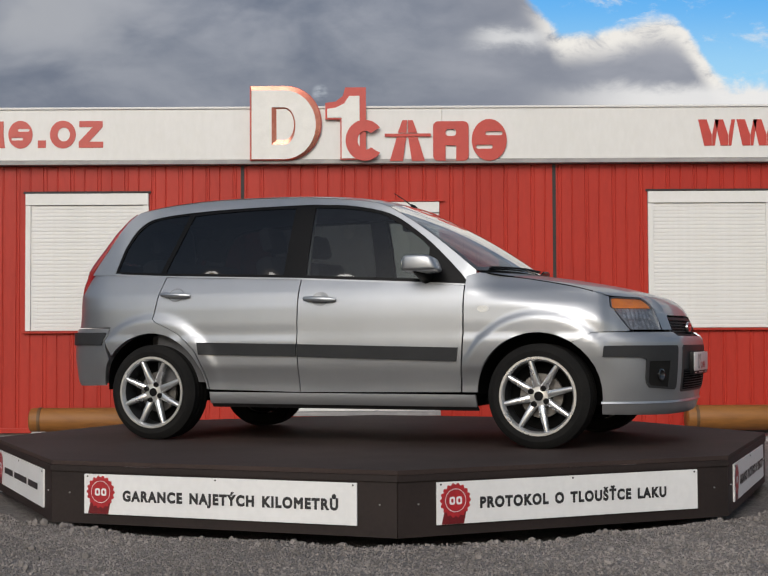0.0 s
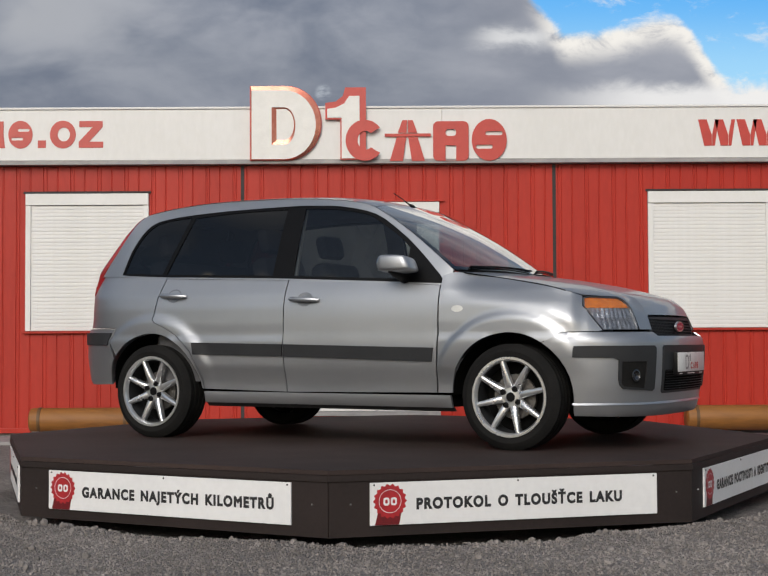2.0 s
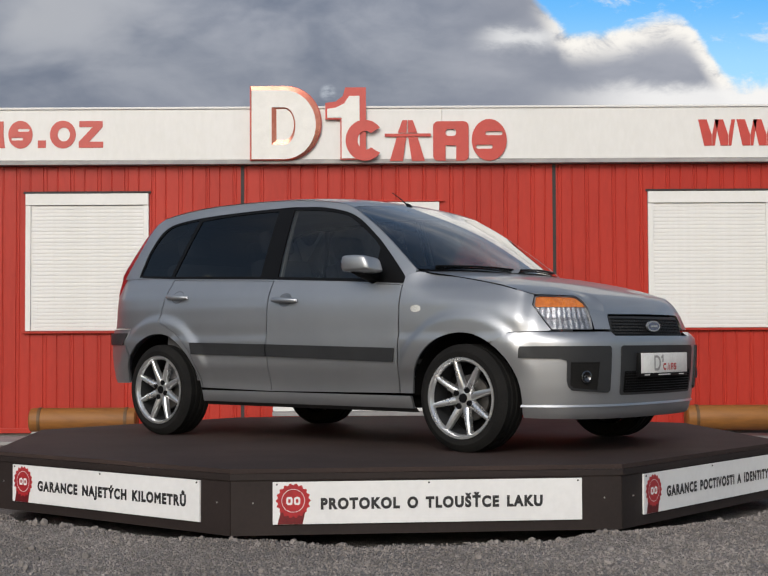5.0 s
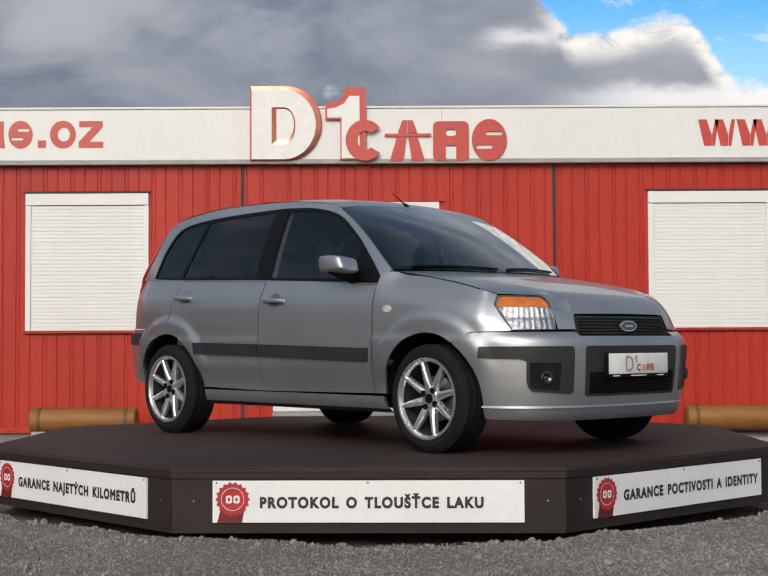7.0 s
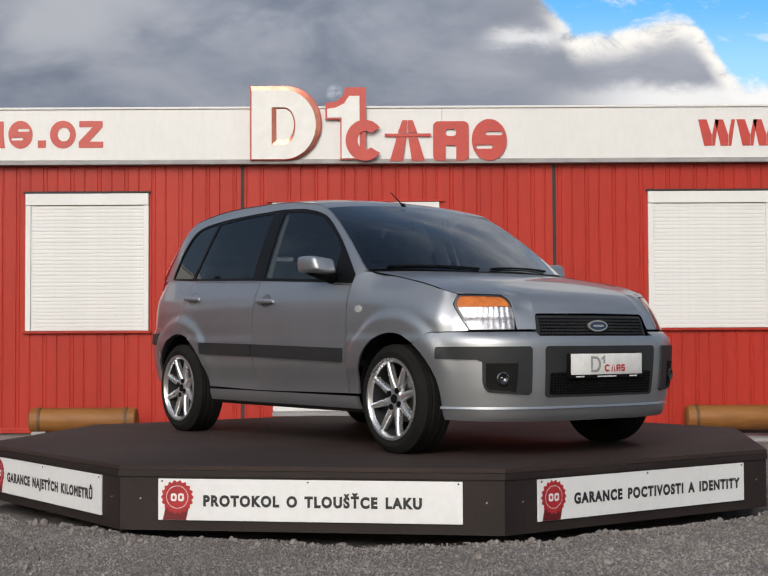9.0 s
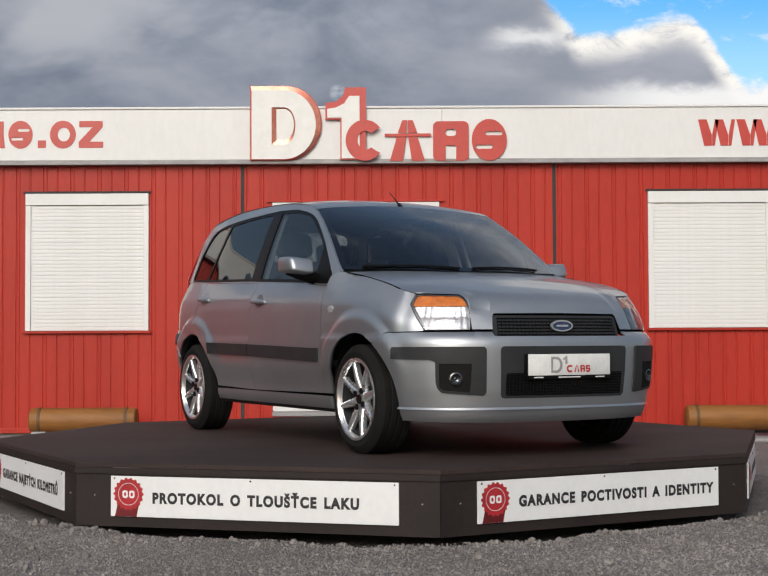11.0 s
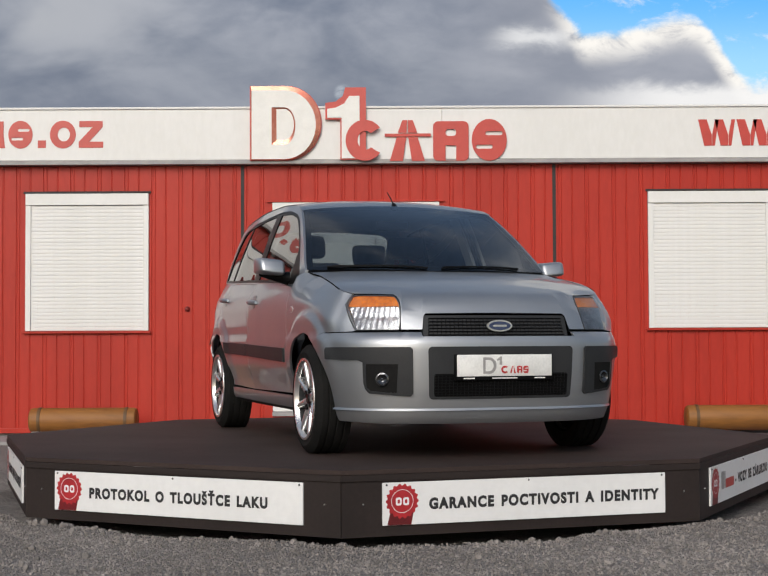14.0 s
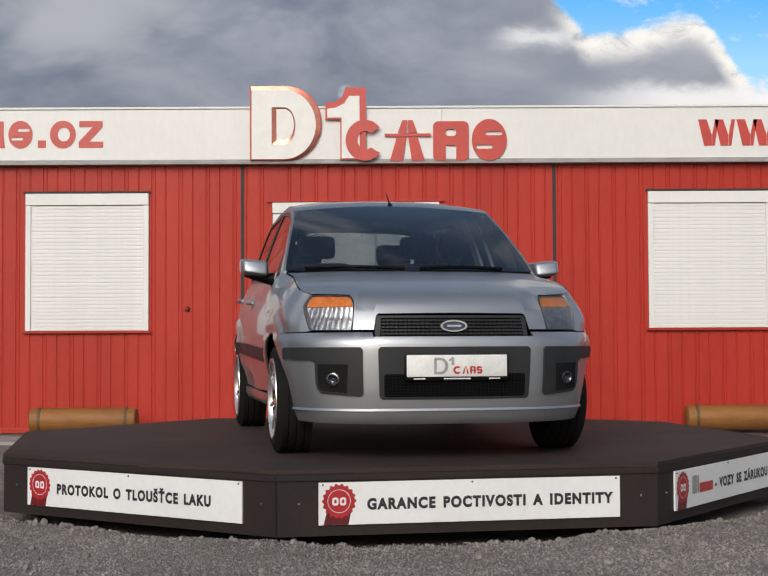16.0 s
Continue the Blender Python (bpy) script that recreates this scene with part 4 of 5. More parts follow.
        return flat + [tuple(p) for p in smooth_curve(bent, 4)]

    quarter_pane = soft([(-0.326, 1.062), (0.005, 1.046), (0.085, 1.24)], [(0.150, 1.420), (0.06, 1.413), (-0.04, 1.403), (-0.12, 1.387), (-0.175, 1.357), (-0.230, 1.302), (-0.285, 1.205)])
    rear_pane = soft([(0.118, 1.24), (0.040, 1.044), (0.880, 1.016)], [(0.896, 1.434), (0.66, 1.434), (0.44, 1.428), (0.185, 1.412)])
    front_pane = soft([(1.030, 1.010), (1.800, 0.974)], [(1.800, 1.160), (1.715, 1.232), (1.515, 1.358), (1.40, 1.393), (1.270, 1.416), (1.12, 1.428), (1.028, 1.432)])
    upper("window_frame", hole, BLACK, -0.004, 0.012, 0.07, "black window frames and pillars", [quarter_pane, rear_pane, front_pane])
    for name, loop, m in (("quarter_glass", quarter_pane, GLASS_DARK), ("rear_door_glass", rear_pane, GLASS_DARK), ("front_door_glass", front_pane, GLASS_SIDE)):
        ob = upper(name, loop, m, -0.009, 0, 0.08, "dark tinted glass" if m is GLASS_DARK else "lightly tinted glass")
        ob.visible_shadow = False
    upper("waist_seal", [(-0.30, 1.047), (0.026, 1.029), (0.918, 0.998), (1.561, 0.967), (2.05, 0.941), (2.05, 0.952), (1.561, 0.978), (0.918, 1.009), (0.026, 1.040), (-0.30, 1.058)], BLACK, 0.003, 0.006, 0.1, "black waist seal")
    # tail lamp
    path, wide = [], []
    for x, z, r in [(-0.262, 1.436, 0.010), (-0.30, 1.400, 0.016), (-0.374, 1.308, 0.022), (-0.45, 1.20, 0.026), (-0.522, 1.104, 0.029), (-0.548, 1.060, 0.030)]:
        path.append(Vector((x - 0.006, -s * (-green(x, z).y - 0.020), z)))
        wide.append(r)
    for x, z, r in ((-0.580, 1.01, 0.029), (-0.600, 0.965, 0.025), (-0.612, 0.925, 0.016), (-0.616, 0.900, 0.006)):
        a = min(np.linspace(along(-0.3), _len[-1], 160), key=lambda q: abs(shell(q, z).x - x))
        path.append(shell(a, z, -0.010, s))
        wide.append(r)
    plain("tail_lamp", tube(bmesh.new(), path, wide, 14), TAIL_RED, car, "tall dark red tail lamp", 60)
    # head lamp
    lamp = [(lamp_bl, 0.667), (lamp_br + 0.004, 0.667), (lamp_br - 0.001, 0.72), (lamp_br + 0.004, 0.780), (lamp_br + 0.014, 0.809), (lamp_br + 0.036, 0.832), (lamp_br + 0.068, 0.846), (lamp_tl - 0.03, 0.852), (lamp_tl + 0.002, 0.846), (lamp_tl + 0.004, 0.80)]
    housing = panel("head_lamp", lamp, REFLECTOR, -0.035, 0, 0.03, "clear head lamp with amber indicator")
    panel("lamp_rim", lamp, GREY_METAL, 0.0, 0.05, 0.03, "grey lamp surround", [[(lamp_bl + (lamp_br - lamp_bl) * 0.5 + (u - lamp_bl - (lamp_br - lamp_bl) * 0.5) * 0.97, 0.757 + (v - 0.757) * 0.97) for u, v in lamp]], parent=housing)
    zi = 0.788
    amber = [(lamp_tl, zi), (lamp_br + 0.012, zi), (lamp_br + 0.020, 0.806), (lamp_br + 0.042, 0.828), (lamp_br + 0.072, 0.841), (lamp_tl - 0.03, 0.846), (lamp_tl - 0.002, 0.84)]
    panel("indicator", amber, AMBER, -0.012, 0.03, 0.02, "amber indicator", parent=housing)
    low_lamp = [(lamp_bl - 0.004, 0.670), (lamp_br + 0.007, 0.670), (lamp_br + 0.002, 0.72), (lamp_br + 0.008, 0.775), (lamp_br + 0.014, zi - 0.003), (lamp_tl - 0.002, zi - 0.003)]

    def fluted(u, v, q):
        """Upright flutes that deepen towards the middle, broken by one step."""
        ridge = abs((u / 0.036) % 1 - 0.5)
        return shell(u, v, -0.020 + 0.007 * ridge + (0.006 if v < 0.724 else 0.0) + 0.12 * abs(v - 0.724) + q, s)

    skin("reflector", sheet(bmesh.new(), [low_lamp], fluted, 0.009), REFLECTOR, car, "fluted chrome reflector", 60, parent=housing)
    lens = panel("lens", lamp, GLASS_LENS, 0.002, 0, 0.03, "clear lens", parent=housing)
    lens.visible_shadow = False
    # dark corner guard with the fog lamp
    f_tr, f_br, f_bl = near(3.184, -0.470, 0.579), near(3.175, -0.469, 0.40), near(3.060, -0.684, 0.40)
    b_tl, b_bl = along(2.905), along(2.868)
    guard = [(f_tr, 0.566), (f_tr + 0.012, 0.579), (b_tl - 0.06, 0.579), (b_tl + 0.05, 0.578), (b_tl + 0.055, 0.565), (b_bl + 0.02, 0.516), (f_bl + 0.035, 0.512), (f_bl + 0.006, 0.500), (f_bl + 0.006, 0.395), (f_bl - 0.003, 0.364), (f_bl - 0.024, 0.343), (f_br + 0.015, 0.328), (f_br, 0.342)]
    pocket = [(f_bl - 0.012, 0.492), (f_bl - 0.012, 0.372), (f_bl - 0.03, 0.356), (f_br + 0.085, 0.344), (f_br + 0.075, 0.492)]
    guard_ob = panel("corner_guard", guard, PLASTIC, 0.010, 0.02, 0.03, "dark grey bumper corner guard", [pocket])
    panel("fog_lamp_recess", pocket, RUBBER, 0.005, 0, 0.03, "", parent=guard_ob)
    u = (f_bl + f_br) / 2 + 0.03
    p, q = shell(u, 0.415, 0.008, s), shell(u, 0.415, 0.05, s)
    m = Matrix.Translation(p) @ ((q - p).normalized() + Vector((0.5, 0, 0))).normalized().to_track_quat("Y", "Z").to_matrix().to_4x4()
    plain("fog_lamp", lathe(bmesh.new(), [(0.034, 0.0), (0.034, 0.008), (0.027, 0.010), (0.020, 0.002), (0.008, -0.002), (0.0, 0.002)], 20, m), FOG_GLASS, car, "round fog lamp", parent=guard_ob)
    # wheel well
    for cx, cz in ((FRONT_AXLE, 0.29), (0.0, 0.295)):
        rows = []
        for i in range(19):
            a = radians(178 - 176 * i / 18)
            x, z = cx + 0.37 * math.cos(a), cz + 0.37 * math.sin(a)
            edge = min(0.815, abs(shell(along(x), z).y) - 0.012)
            rows.append([Vector((x, -s * y, z)) for y in (edge, edge - 0.02, 0.55)])
        plain("wheel_arch_liner", loft(bmesh.new(), rows), MATT_BLACK, car, "black wheel arch liner")
        fan = bmesh.new()
        fan.faces.new([fan.verts.new((cx + 0.37 * math.cos(radians(a)), -s * 0.55, cz + 0.37 * math.sin(radians(a)))) for a in range(0, 181, 10)])
        plain("wheel_arch_liner", fan, MATT_BLACK, car, "black wheel arch liner")
    # mirror
    mirror = bmesh.new()
    bmesh.ops.create_uvsphere(mirror, u_segments=24, v_segments=14, radius=1)
    for v in mirror.verts:
        c = v.co
        q = Vector([math.copysign(abs(k) ** 0.36, k) for k in c])
        taper = 1 - 0.10 * max(0, q.x)
        zlift = 0.008 * q.y * -1
        v.co = Vector((1.812 + 0.098 * q.x * (1.02 - 0.10 * q.z) - 0.008 * q.z, -s * (0.898 - 0.086 * q.y * taper), 1.052 + 0.049 * q.z * taper + zlift))
    shell_ob = skin("door_mirror", mirror, PAINT, car, "silver door mirror on a black foot")
    foot = bmesh.new()
    tube(foot, [(1.80, -s * 0.78, 0.985), (1.80, -s * 0.83, 0.990), (1.795, -s * 0.90, 1.002), (1.79, -s * 0.955, 1.012)], [0.042, 0.032, 0.022, 0.012], 12)
    plain("mirror_foot", foot, BLACK, car, "black mirror foot", parent=shell_ob)
    face = sheet(bmesh.new(), [rounded(0.825, 0.972, 1.012, 1.092, 0.03)], lambda u, v, q: Vector((1.7155 - q, -s * u, v)), 0, 0.004)
    plain("mirror_glass", face, CHROME, car, "mirror glass", parent=shell_ob)


def make_bonnet(car):
    lamp_tl, _, lamp_br = lamp_marks()
    edge_a = [0, 0.400, 0.414, 0.424, lamp_br - 0.008, lamp_br - 0.0045, lamp_br, lamp_br + 0.010, lamp_br + 0.032, lamp_br + 0.064, lamp_tl - 0.002]
    edge_z = [0.754, 0.751, 0.738, 0.668, 0.668, 0.72, 0.784, 0.815, 0.838, 0.852, 0.860]
    half = sorted(set(list(np.linspace(0, 0.41, 9)) + edge_a[1:] + list(np.linspace(lamp_br + 0.08, lamp_tl - 0.03, 4))))
    rows = []
    for a in [-u for u in half[:0:-1]] + half:
        k = abs(a)
        s = 1 if a > 0 else -1
        z0 = np.interp(k, edge_a, edge_z)
        ctrl = [shell(k, z, 0.0, s) for z in np.linspace(z0, 0.860, 5)]
        c = min(1.0, abs(ctrl[-1].y) / abs(shell(half[-1], 0.860).y))
        for x, zc, ye, ze in ((2.82, 0.925, 0.727, 0.874), (2.70, 0.948, 0.725, 0.910), (2.50, 0.982, 0.717, 0.948), (2.30, 1.008, 0.709, 0.980), (2.16, 1.018, 0.702, 1.002)):
            ye = abs(shell(along(x), ze - 0.004).y) - 0.003
            xx = x + (0.08 * (1 - c * c) if x < 2.2 else 0)
            if xx < ctrl[-1].x - 0.03:
                ctrl.append(Vector((xx, -s * ye * c, zc - (zc - ze) * c ** 2.6)))
        curve = smooth_curve(ctrl, 5)
        d = [0]
        for p, q in zip(curve, curve[1:]):
            d.append(d[-1] + (q - p).length)
        ar = np.array([p[:] for p in curve])
        n0 = 10
        marks = list(np.linspace(0, d[20], n0, endpoint=False)) + list(np.linspace(d[20], d[-1], 27))
        line = [Vector([np.interp(t, d, ar[:, m]) for m in range(3)]) for t in marks]
        for _ in range(6):
            line = line[:5] + [(a + b * 2 + c) / 4 for a, b, c in zip(line[4:-2], line[5:-1], line[6:])] + line[-1:]
        rows.append(line)
    bonnet = skin("bonnet", loft(bmesh.new(), rows), PAINT, car, "smooth silver bonnet", 60)
    # Black rods along both edges paint the shade of the bonnet gap.
    for row in (rows[0], rows[-1]):
        plain("shut_line_shade", tube(bmesh.new(), [p + Vector((0, 0, -0.002)) for p in row[14::2]], 0.0042, 6), MATT_BLACK, car, "black rod that paints the shade of the bonnet gap", parent=bonnet)


def make_front(car):
    side = arc(FRONT_AXLE, 0.29, 0.366, 57, -10, 8)
    right = [(along(2.792), 0.652)] + [(along(x), z) for x, z in side] + [(along(2.85), 0.195)]
    loop = right + [(0.6, 0.188), (0.3, 0.186), (0.0, 0.186), (-0.3, 0.186), (-0.6, 0.188)] + [(-u, v) for u, v in right[::-1]] + [(-0.6, 0.655), (-0.432, 0.655), (-0.426, 0.632), (0.426, 0.632), (0.432, 0.655), (0.6, 0.655)]
    bm = sheet(bmesh.new(), [loop], lambda u, v, q: shell(u, v, q), 0.026, 0.015)
    bumper = skin("front_bumper", bm, PAINT, car, "silver front bumper")
    u1 = along(2.842)
    lip = [(u1 * (1 - i / 12), 0.254) for i in range(25)] + [(u1 * (i / 12 - 1), 0.266) for i in range(25)]
    skin("bumper_lip", sheet(bmesh.new(), [lip], lambda u, v, q: shell(u, v, 0.008 * (0.266 - v) / 0.012 + 0.002 + q), 0, 0.02), PAINT, car, "silver bumper lip", parent=bumper)
    # the dark middle opening
    mouth = rounded(-0.398, 0.398, 0.312, 0.580, 0.022)
    mouth = [(u * (1 + 0.06 * (v - 0.45)), v) for u, v in mouth]
    m_ob = skin("lower_grille", sheet(bmesh.new(), [mouth], lambda u, v, q: shell(u, v, 0.004 + q), 0.05, 0.012), PLASTIC, car, "dark grey lower grille", parent=bumper)
    # Flat black sheet paints the shade behind the lattice.
    skin("lower_grille_shade", sheet(bmesh.new(), [rounded(-0.370, 0.370, 0.326, 0.442, 0.012)], lambda u, v, q: shell(u, v, 0.0055 + q), 0.05), MATT_BLACK, car, parent=m_ob)
    bars = bmesh.new()
    for z in np.linspace(0.335, 0.435, 8):
        tube(bars, [shell(u, z, 0.008) for u in np.linspace(-0.365, 0.365, 15)], 0.0022, 5)
    for u in np.linspace(-0.35, 0.35, 36):
        tube(bars, [shell(u, z, 0.007) for z in (0.33, 0.44)], 0.0016, 4)
    tagged(plain("grille_lattice", bars, BLACK, car, "fine black grille mesh", parent=m_ob), kind="stuff")
    # upper grille
    up = rounded(-0.414, 0.414, 0.628, 0.746, 0.022)
    up = [(u * (1 - 0.10 * (0.70 - v)), v - 0.006 * (u / 0.41) ** 2 * (v > 0.7)) for u, v in up]

    def grille(u, v, q):
        p = shell(u, v, 0.0)
        return Vector((np.interp(v, [0.62, 0.75], [3.192, 3.156]) - 0.19 * u * u + q, p.y, v))

    g_ob = skin("upper_grille", sheet(bmesh.new(), [up], lambda u, v, q: grille(u, v, q), 0.05, 0.03), PLASTIC, car, "black upper grille with an oval badge")
    bars = bmesh.new()
    for z in np.linspace(0.640, 0.725, 6):
        tube(bars, [grille(u, z, 0.004) for u in np.linspace(-0.385, 0.385, 15)], 0.0035, 5)
    for u in np.linspace(-0.38, 0.38, 34):
        tube(bars, [grille(u, z, 0.003) for z in (0.637, 0.728)], 0.002, 4)
    tagged(plain("grille_lattice", bars, BLACK, car, "black grille mesh", parent=g_ob), kind="stuff")
    oval = circle(0, 0.686, 0.070, 0.030, 36)
    badge = plain("badge", sheet(bmesh.new(), [oval], lambda u, v, q: Vector((3.200 + q, u, v)), 0, 0.012), ALLOY, car, "silver oval badge", parent=g_ob)
    plain("badge_field", sheet(bmesh.new(), [circle(0, 0.686, 0.060, 0.0225, 36)], lambda u, v, q: Vector((3.2015 + q, u, v))), BADGE_BLUE, car, "dark blue oval", parent=g_ob)
    plain("badge_mark", sheet(bmesh.new(), [rounded(-0.038, 0.038, 0.681, 0.691, 0.0045)], lambda u, v, q: Vector((3.2025 + q, u, v))), ALLOY, car, "plain silver mark", parent=g_ob)
    # Black box added to block the view through gaps round the grille.
    plain("grille_backing", boxed(2.95, 3.06, -0.45, 0.45, 0.58, 0.75), MATT_BLACK, car, "black box added to fill the dark behind the grille", parent=g_ob)
    # plate
    x = 3.262
    holder = plain("plate_holder", boxed(3.222, x, -0.268, 0.268, 0.408, 0.541, bevel=0.004), BLACK, car, "black plate holder", parent=bumper)
    plate = plain("dealer_plate", boxed(x + 0.0005, x + 0.004, -0.261, 0.261, 0.428, 0.538, bevel=0.002), PLATE, car, "white dealer plate with a small emblem", parent=bumper)
    def mark(name, loops, material):
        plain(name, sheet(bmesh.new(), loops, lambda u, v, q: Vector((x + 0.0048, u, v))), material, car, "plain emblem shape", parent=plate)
    half = [(-0.12, 0.440)] + [(-0.085 + 0.038 * math.sin(radians(t)), 0.482 - 0.042 * math.cos(radians(t))) for t in range(0, 181, 15)] + [(-0.12, 0.524)]
    inn = [(-0.107, 0.453)] + [(-0.088 + 0.025 * math.sin(radians(t)), 0.482 - 0.029 * math.cos(radians(t))) for t in range(0, 181, 15)] + [(-0.107, 0.511)]
    mark("half_round", [half, inn], GREY_TRIM)
    mark("upright", [[(-0.030, 0.486), (-0.016, 0.486), (-0.016, 0.528), (-0.026, 0.528), (-0.044, 0.514), (-0.044, 0.505), (-0.030, 0.510)]], GREY_TRIM)
    mark("ring", [circle(0.0, 0.461, 0.021, 0.020, 20, 40, 320) + circle(0.0, 0.461, 0.011, 0.010, 16, 50, 310)[::-1]], PLATE_RED)
    mark("wedge", [[(0.026, 0.442), (0.036, 0.442), (0.044, 0.480), (0.040, 0.480)]], PLATE_RED)
    mark("wedge", [[(0.050, 0.442), (0.060, 0.442), (0.048, 0.480), (0.046, 0.480)]], PLATE_RED)
    mark("block", [rounded(0.066, 0.096, 0.442, 0.480, 0.008), rounded(0.076, 0.087, 0.464, 0.472, 0.003), [(0.077, 0.4425), (0.086, 0.4425), (0.086, 0.456), (0.077, 0.456)]], PLATE_RED)
    mark("block", [rounded(0.101, 0.130, 0.442, 0.480, 0.010), rounded(0.111, 0.1295, 0.465, 0.470, 0.002), rounded(0.1015, 0.120, 0.452, 0.457, 0.002)], PLATE_RED)
    for u0, u1 in ((-0.225, -0.165), (-0.07, 0.07), (0.165, 0.225)):
        plain("bar", sheet(bmesh.new(), [rounded(u0, u1, 0.415, 0.421, 0.002)], lambda u, v, q: Vector((x + 0.001, u, v))), PLATE, car, "plain pale bar", parent=holder)
    # rear bumper
    e = along(-0.345)
    end = _len[-1]
    right = on_side([(-0.312, 0.698), (-0.338, 0.62)] + arc(0.0, 0.295, 0.372, 146, 172, 6)) + [(e + 0.02, 0.335), (e + 0.2, 0.33)]
    for s in (1, -1):
        loop = [(end, 0.698)] + right + [(end, 0.33)]
        b = skin("rear_bumper", sheet(bmesh.new(), [loop], lambda u, v, q: shell(u, v, q + 0.004, s), 0.05, 0.015), PAINT, car, "silver rear bumper half")
        skin("bumper_strip", sheet(bmesh.new(), [on_side([(-0.335, 0.672), (-0.35, 0.592)]) + [(e + 0.55, 0.592), (e + 0.55, 0.672)]], lambda u, v, q: shell(u, v, q + 0.014, s), 0.05, 0.014), PLASTIC, car, "dark grey bumper strip", parent=b)


def make_roof_and_screens(car):
    # roof
    xs = np.linspace(1.515, -0.235, 26)
    rx, rz = [p[0] for p in RAIL[::-1]], [p[1] for p in RAIL[::-1]]
    rows = []
    for x in xs:
        z = np.interp(x, rx, rz)
        y = -green(x, z).y + 0.004
        row = []
        for c in np.linspace(-1, 1, 17):
            k = abs(c)
            fx = -0.050 * (1 - c * c) * sstep(x, 1.1, 1.515) - 0.05 * (1 - c * c) * sstep(x, 0.0, -0.235)
            row.append(Vector((x + fx, c * y, z + 0.002 + 0.040 * (1 - k ** 2.4))))
        rows.append(row)
    skin("roof", loft(bmesh.new(), rows), PAINT, car, "silver roof", 60)
    # windscreen, its dark border and the scuttle
    full = [(-1, 0), (1, 0), (1, 1), (-1, 1)]
    clear = [(-0.955, 0.055), (0.955, 0.055), (0.945, 0.955), (-0.945, 0.955)]
    skin("windscreen_seal", sheet(bmesh.new(), [full, clear], lambda u, v, q: windscreen_point(u, v, q), 0.12), BLACK, car, "black windscreen border", 60)
    ob = skin("windscreen", sheet(bmesh.new(), [full], lambda u, v, q: windscreen_point(u, v, 0.002 + q), 0.1), GLASS_CLEAR, car, "wide tinted windscreen", 60)
    ob.visible_shadow = False
    rows = [[windscreen_point(c, 0.0) + Vector(d) for c in np.linspace(-1, 1, 17)] for d in ((-0.03, 0, 0.012), (0.0, 0, -0.006), (0.05, 0, -0.022), (0.10, 0, -0.04))]
    skin("scuttle", loft(bmesh.new(), rows), BLACK, car, "black scuttle panel", 60)
    for c0, c1, t1 in ((-0.86, -0.10, 0.05), (0.02, 0.72, 0.05)):
        bm = bmesh.new()
        tube(bm, [windscreen_point(c0 + (c1 - c0) * i / 8, 0.005 + 0.030 * math.sin(math.pi * (0.15 + 0.75 * i / 8)), 0.018) for i in range(9)], 0.006, 6)
        tube(bm, [windscreen_point(c0 + (c1 - c0) * i / 8, 0.008 + 0.045 * math.sin(math.pi * (0.1 + 0.8 * i / 8)), 0.008) for i in range(9)], 0.005, 6)
        plain("wiper", bm, BLACK, car, "black wiper")
    # tailgate
    def gate_point(c, t, w=0.0):
        """c from -1 to 1 across, t from 0 at the roof to 1 at the waist."""
        x, z = np.interp(t, [0, 0.35, 0.85, 1], [-0.235, -0.374, -0.522, -0.545]), np.interp(t, [0, 0.35, 0.85, 1], [1.452, 1.308, 1.104, 1.05])
        k = 1 - c * c
        return Vector((x + 0.012 - 0.075 * k - w, c * (-green(x, z).y - 0.02), z + 0.04 * (1 - abs(c) ** 2.4) * (1 - t)))

    frame_loop = [(-1, 0), (1, 0), (1, 1), (-1, 1)]
    pane_loop = rounded(-0.86, 0.86, 0.12, 0.80, 0.10)
    gate = skin("tailgate", sheet(bmesh.new(), [frame_loop, pane_loop], gate_point, 0.12), PAINT, car, "silver tailgate", 60)
    pane = skin("rear_window", sheet(bmesh.new(), [pane_loop], lambda u, v, q: gate_point(u, v, -0.004), 0.12), GLASS_REAR, car, "tinted rear window", 60, parent=gate)
    pane.visible_shadow = False
    # aerial
    bm = bmesh.new()
    tube(bm, [(1.455, 0, 1.452), (1.440, 0, 1.480), (1.422, 0, 1.492)], [0.024, 0.014, 0.007], 10)
    tube(bm, [(1.430, 0, 1.484), (1.37, 0, 1.530), (1.305, 0, 1.572)], [0.005, 0.004, 0.003], 6)
    plain("aerial", bm, BLACK, car, "short black roof aerial")
    # floor pan
    plain("floor_pan", boxed(0.40, 2.08, -0.70, 0.70, 0.225, 0.29, bevel=0.02), MATT_BLACK, car, "black floor pan")
    plain("floor_pan", boxed(-0.45, 3.0, -0.54, 0.54, 0.235, 0.30, bevel=0.02), MATT_BLACK, car, "black floor pan")


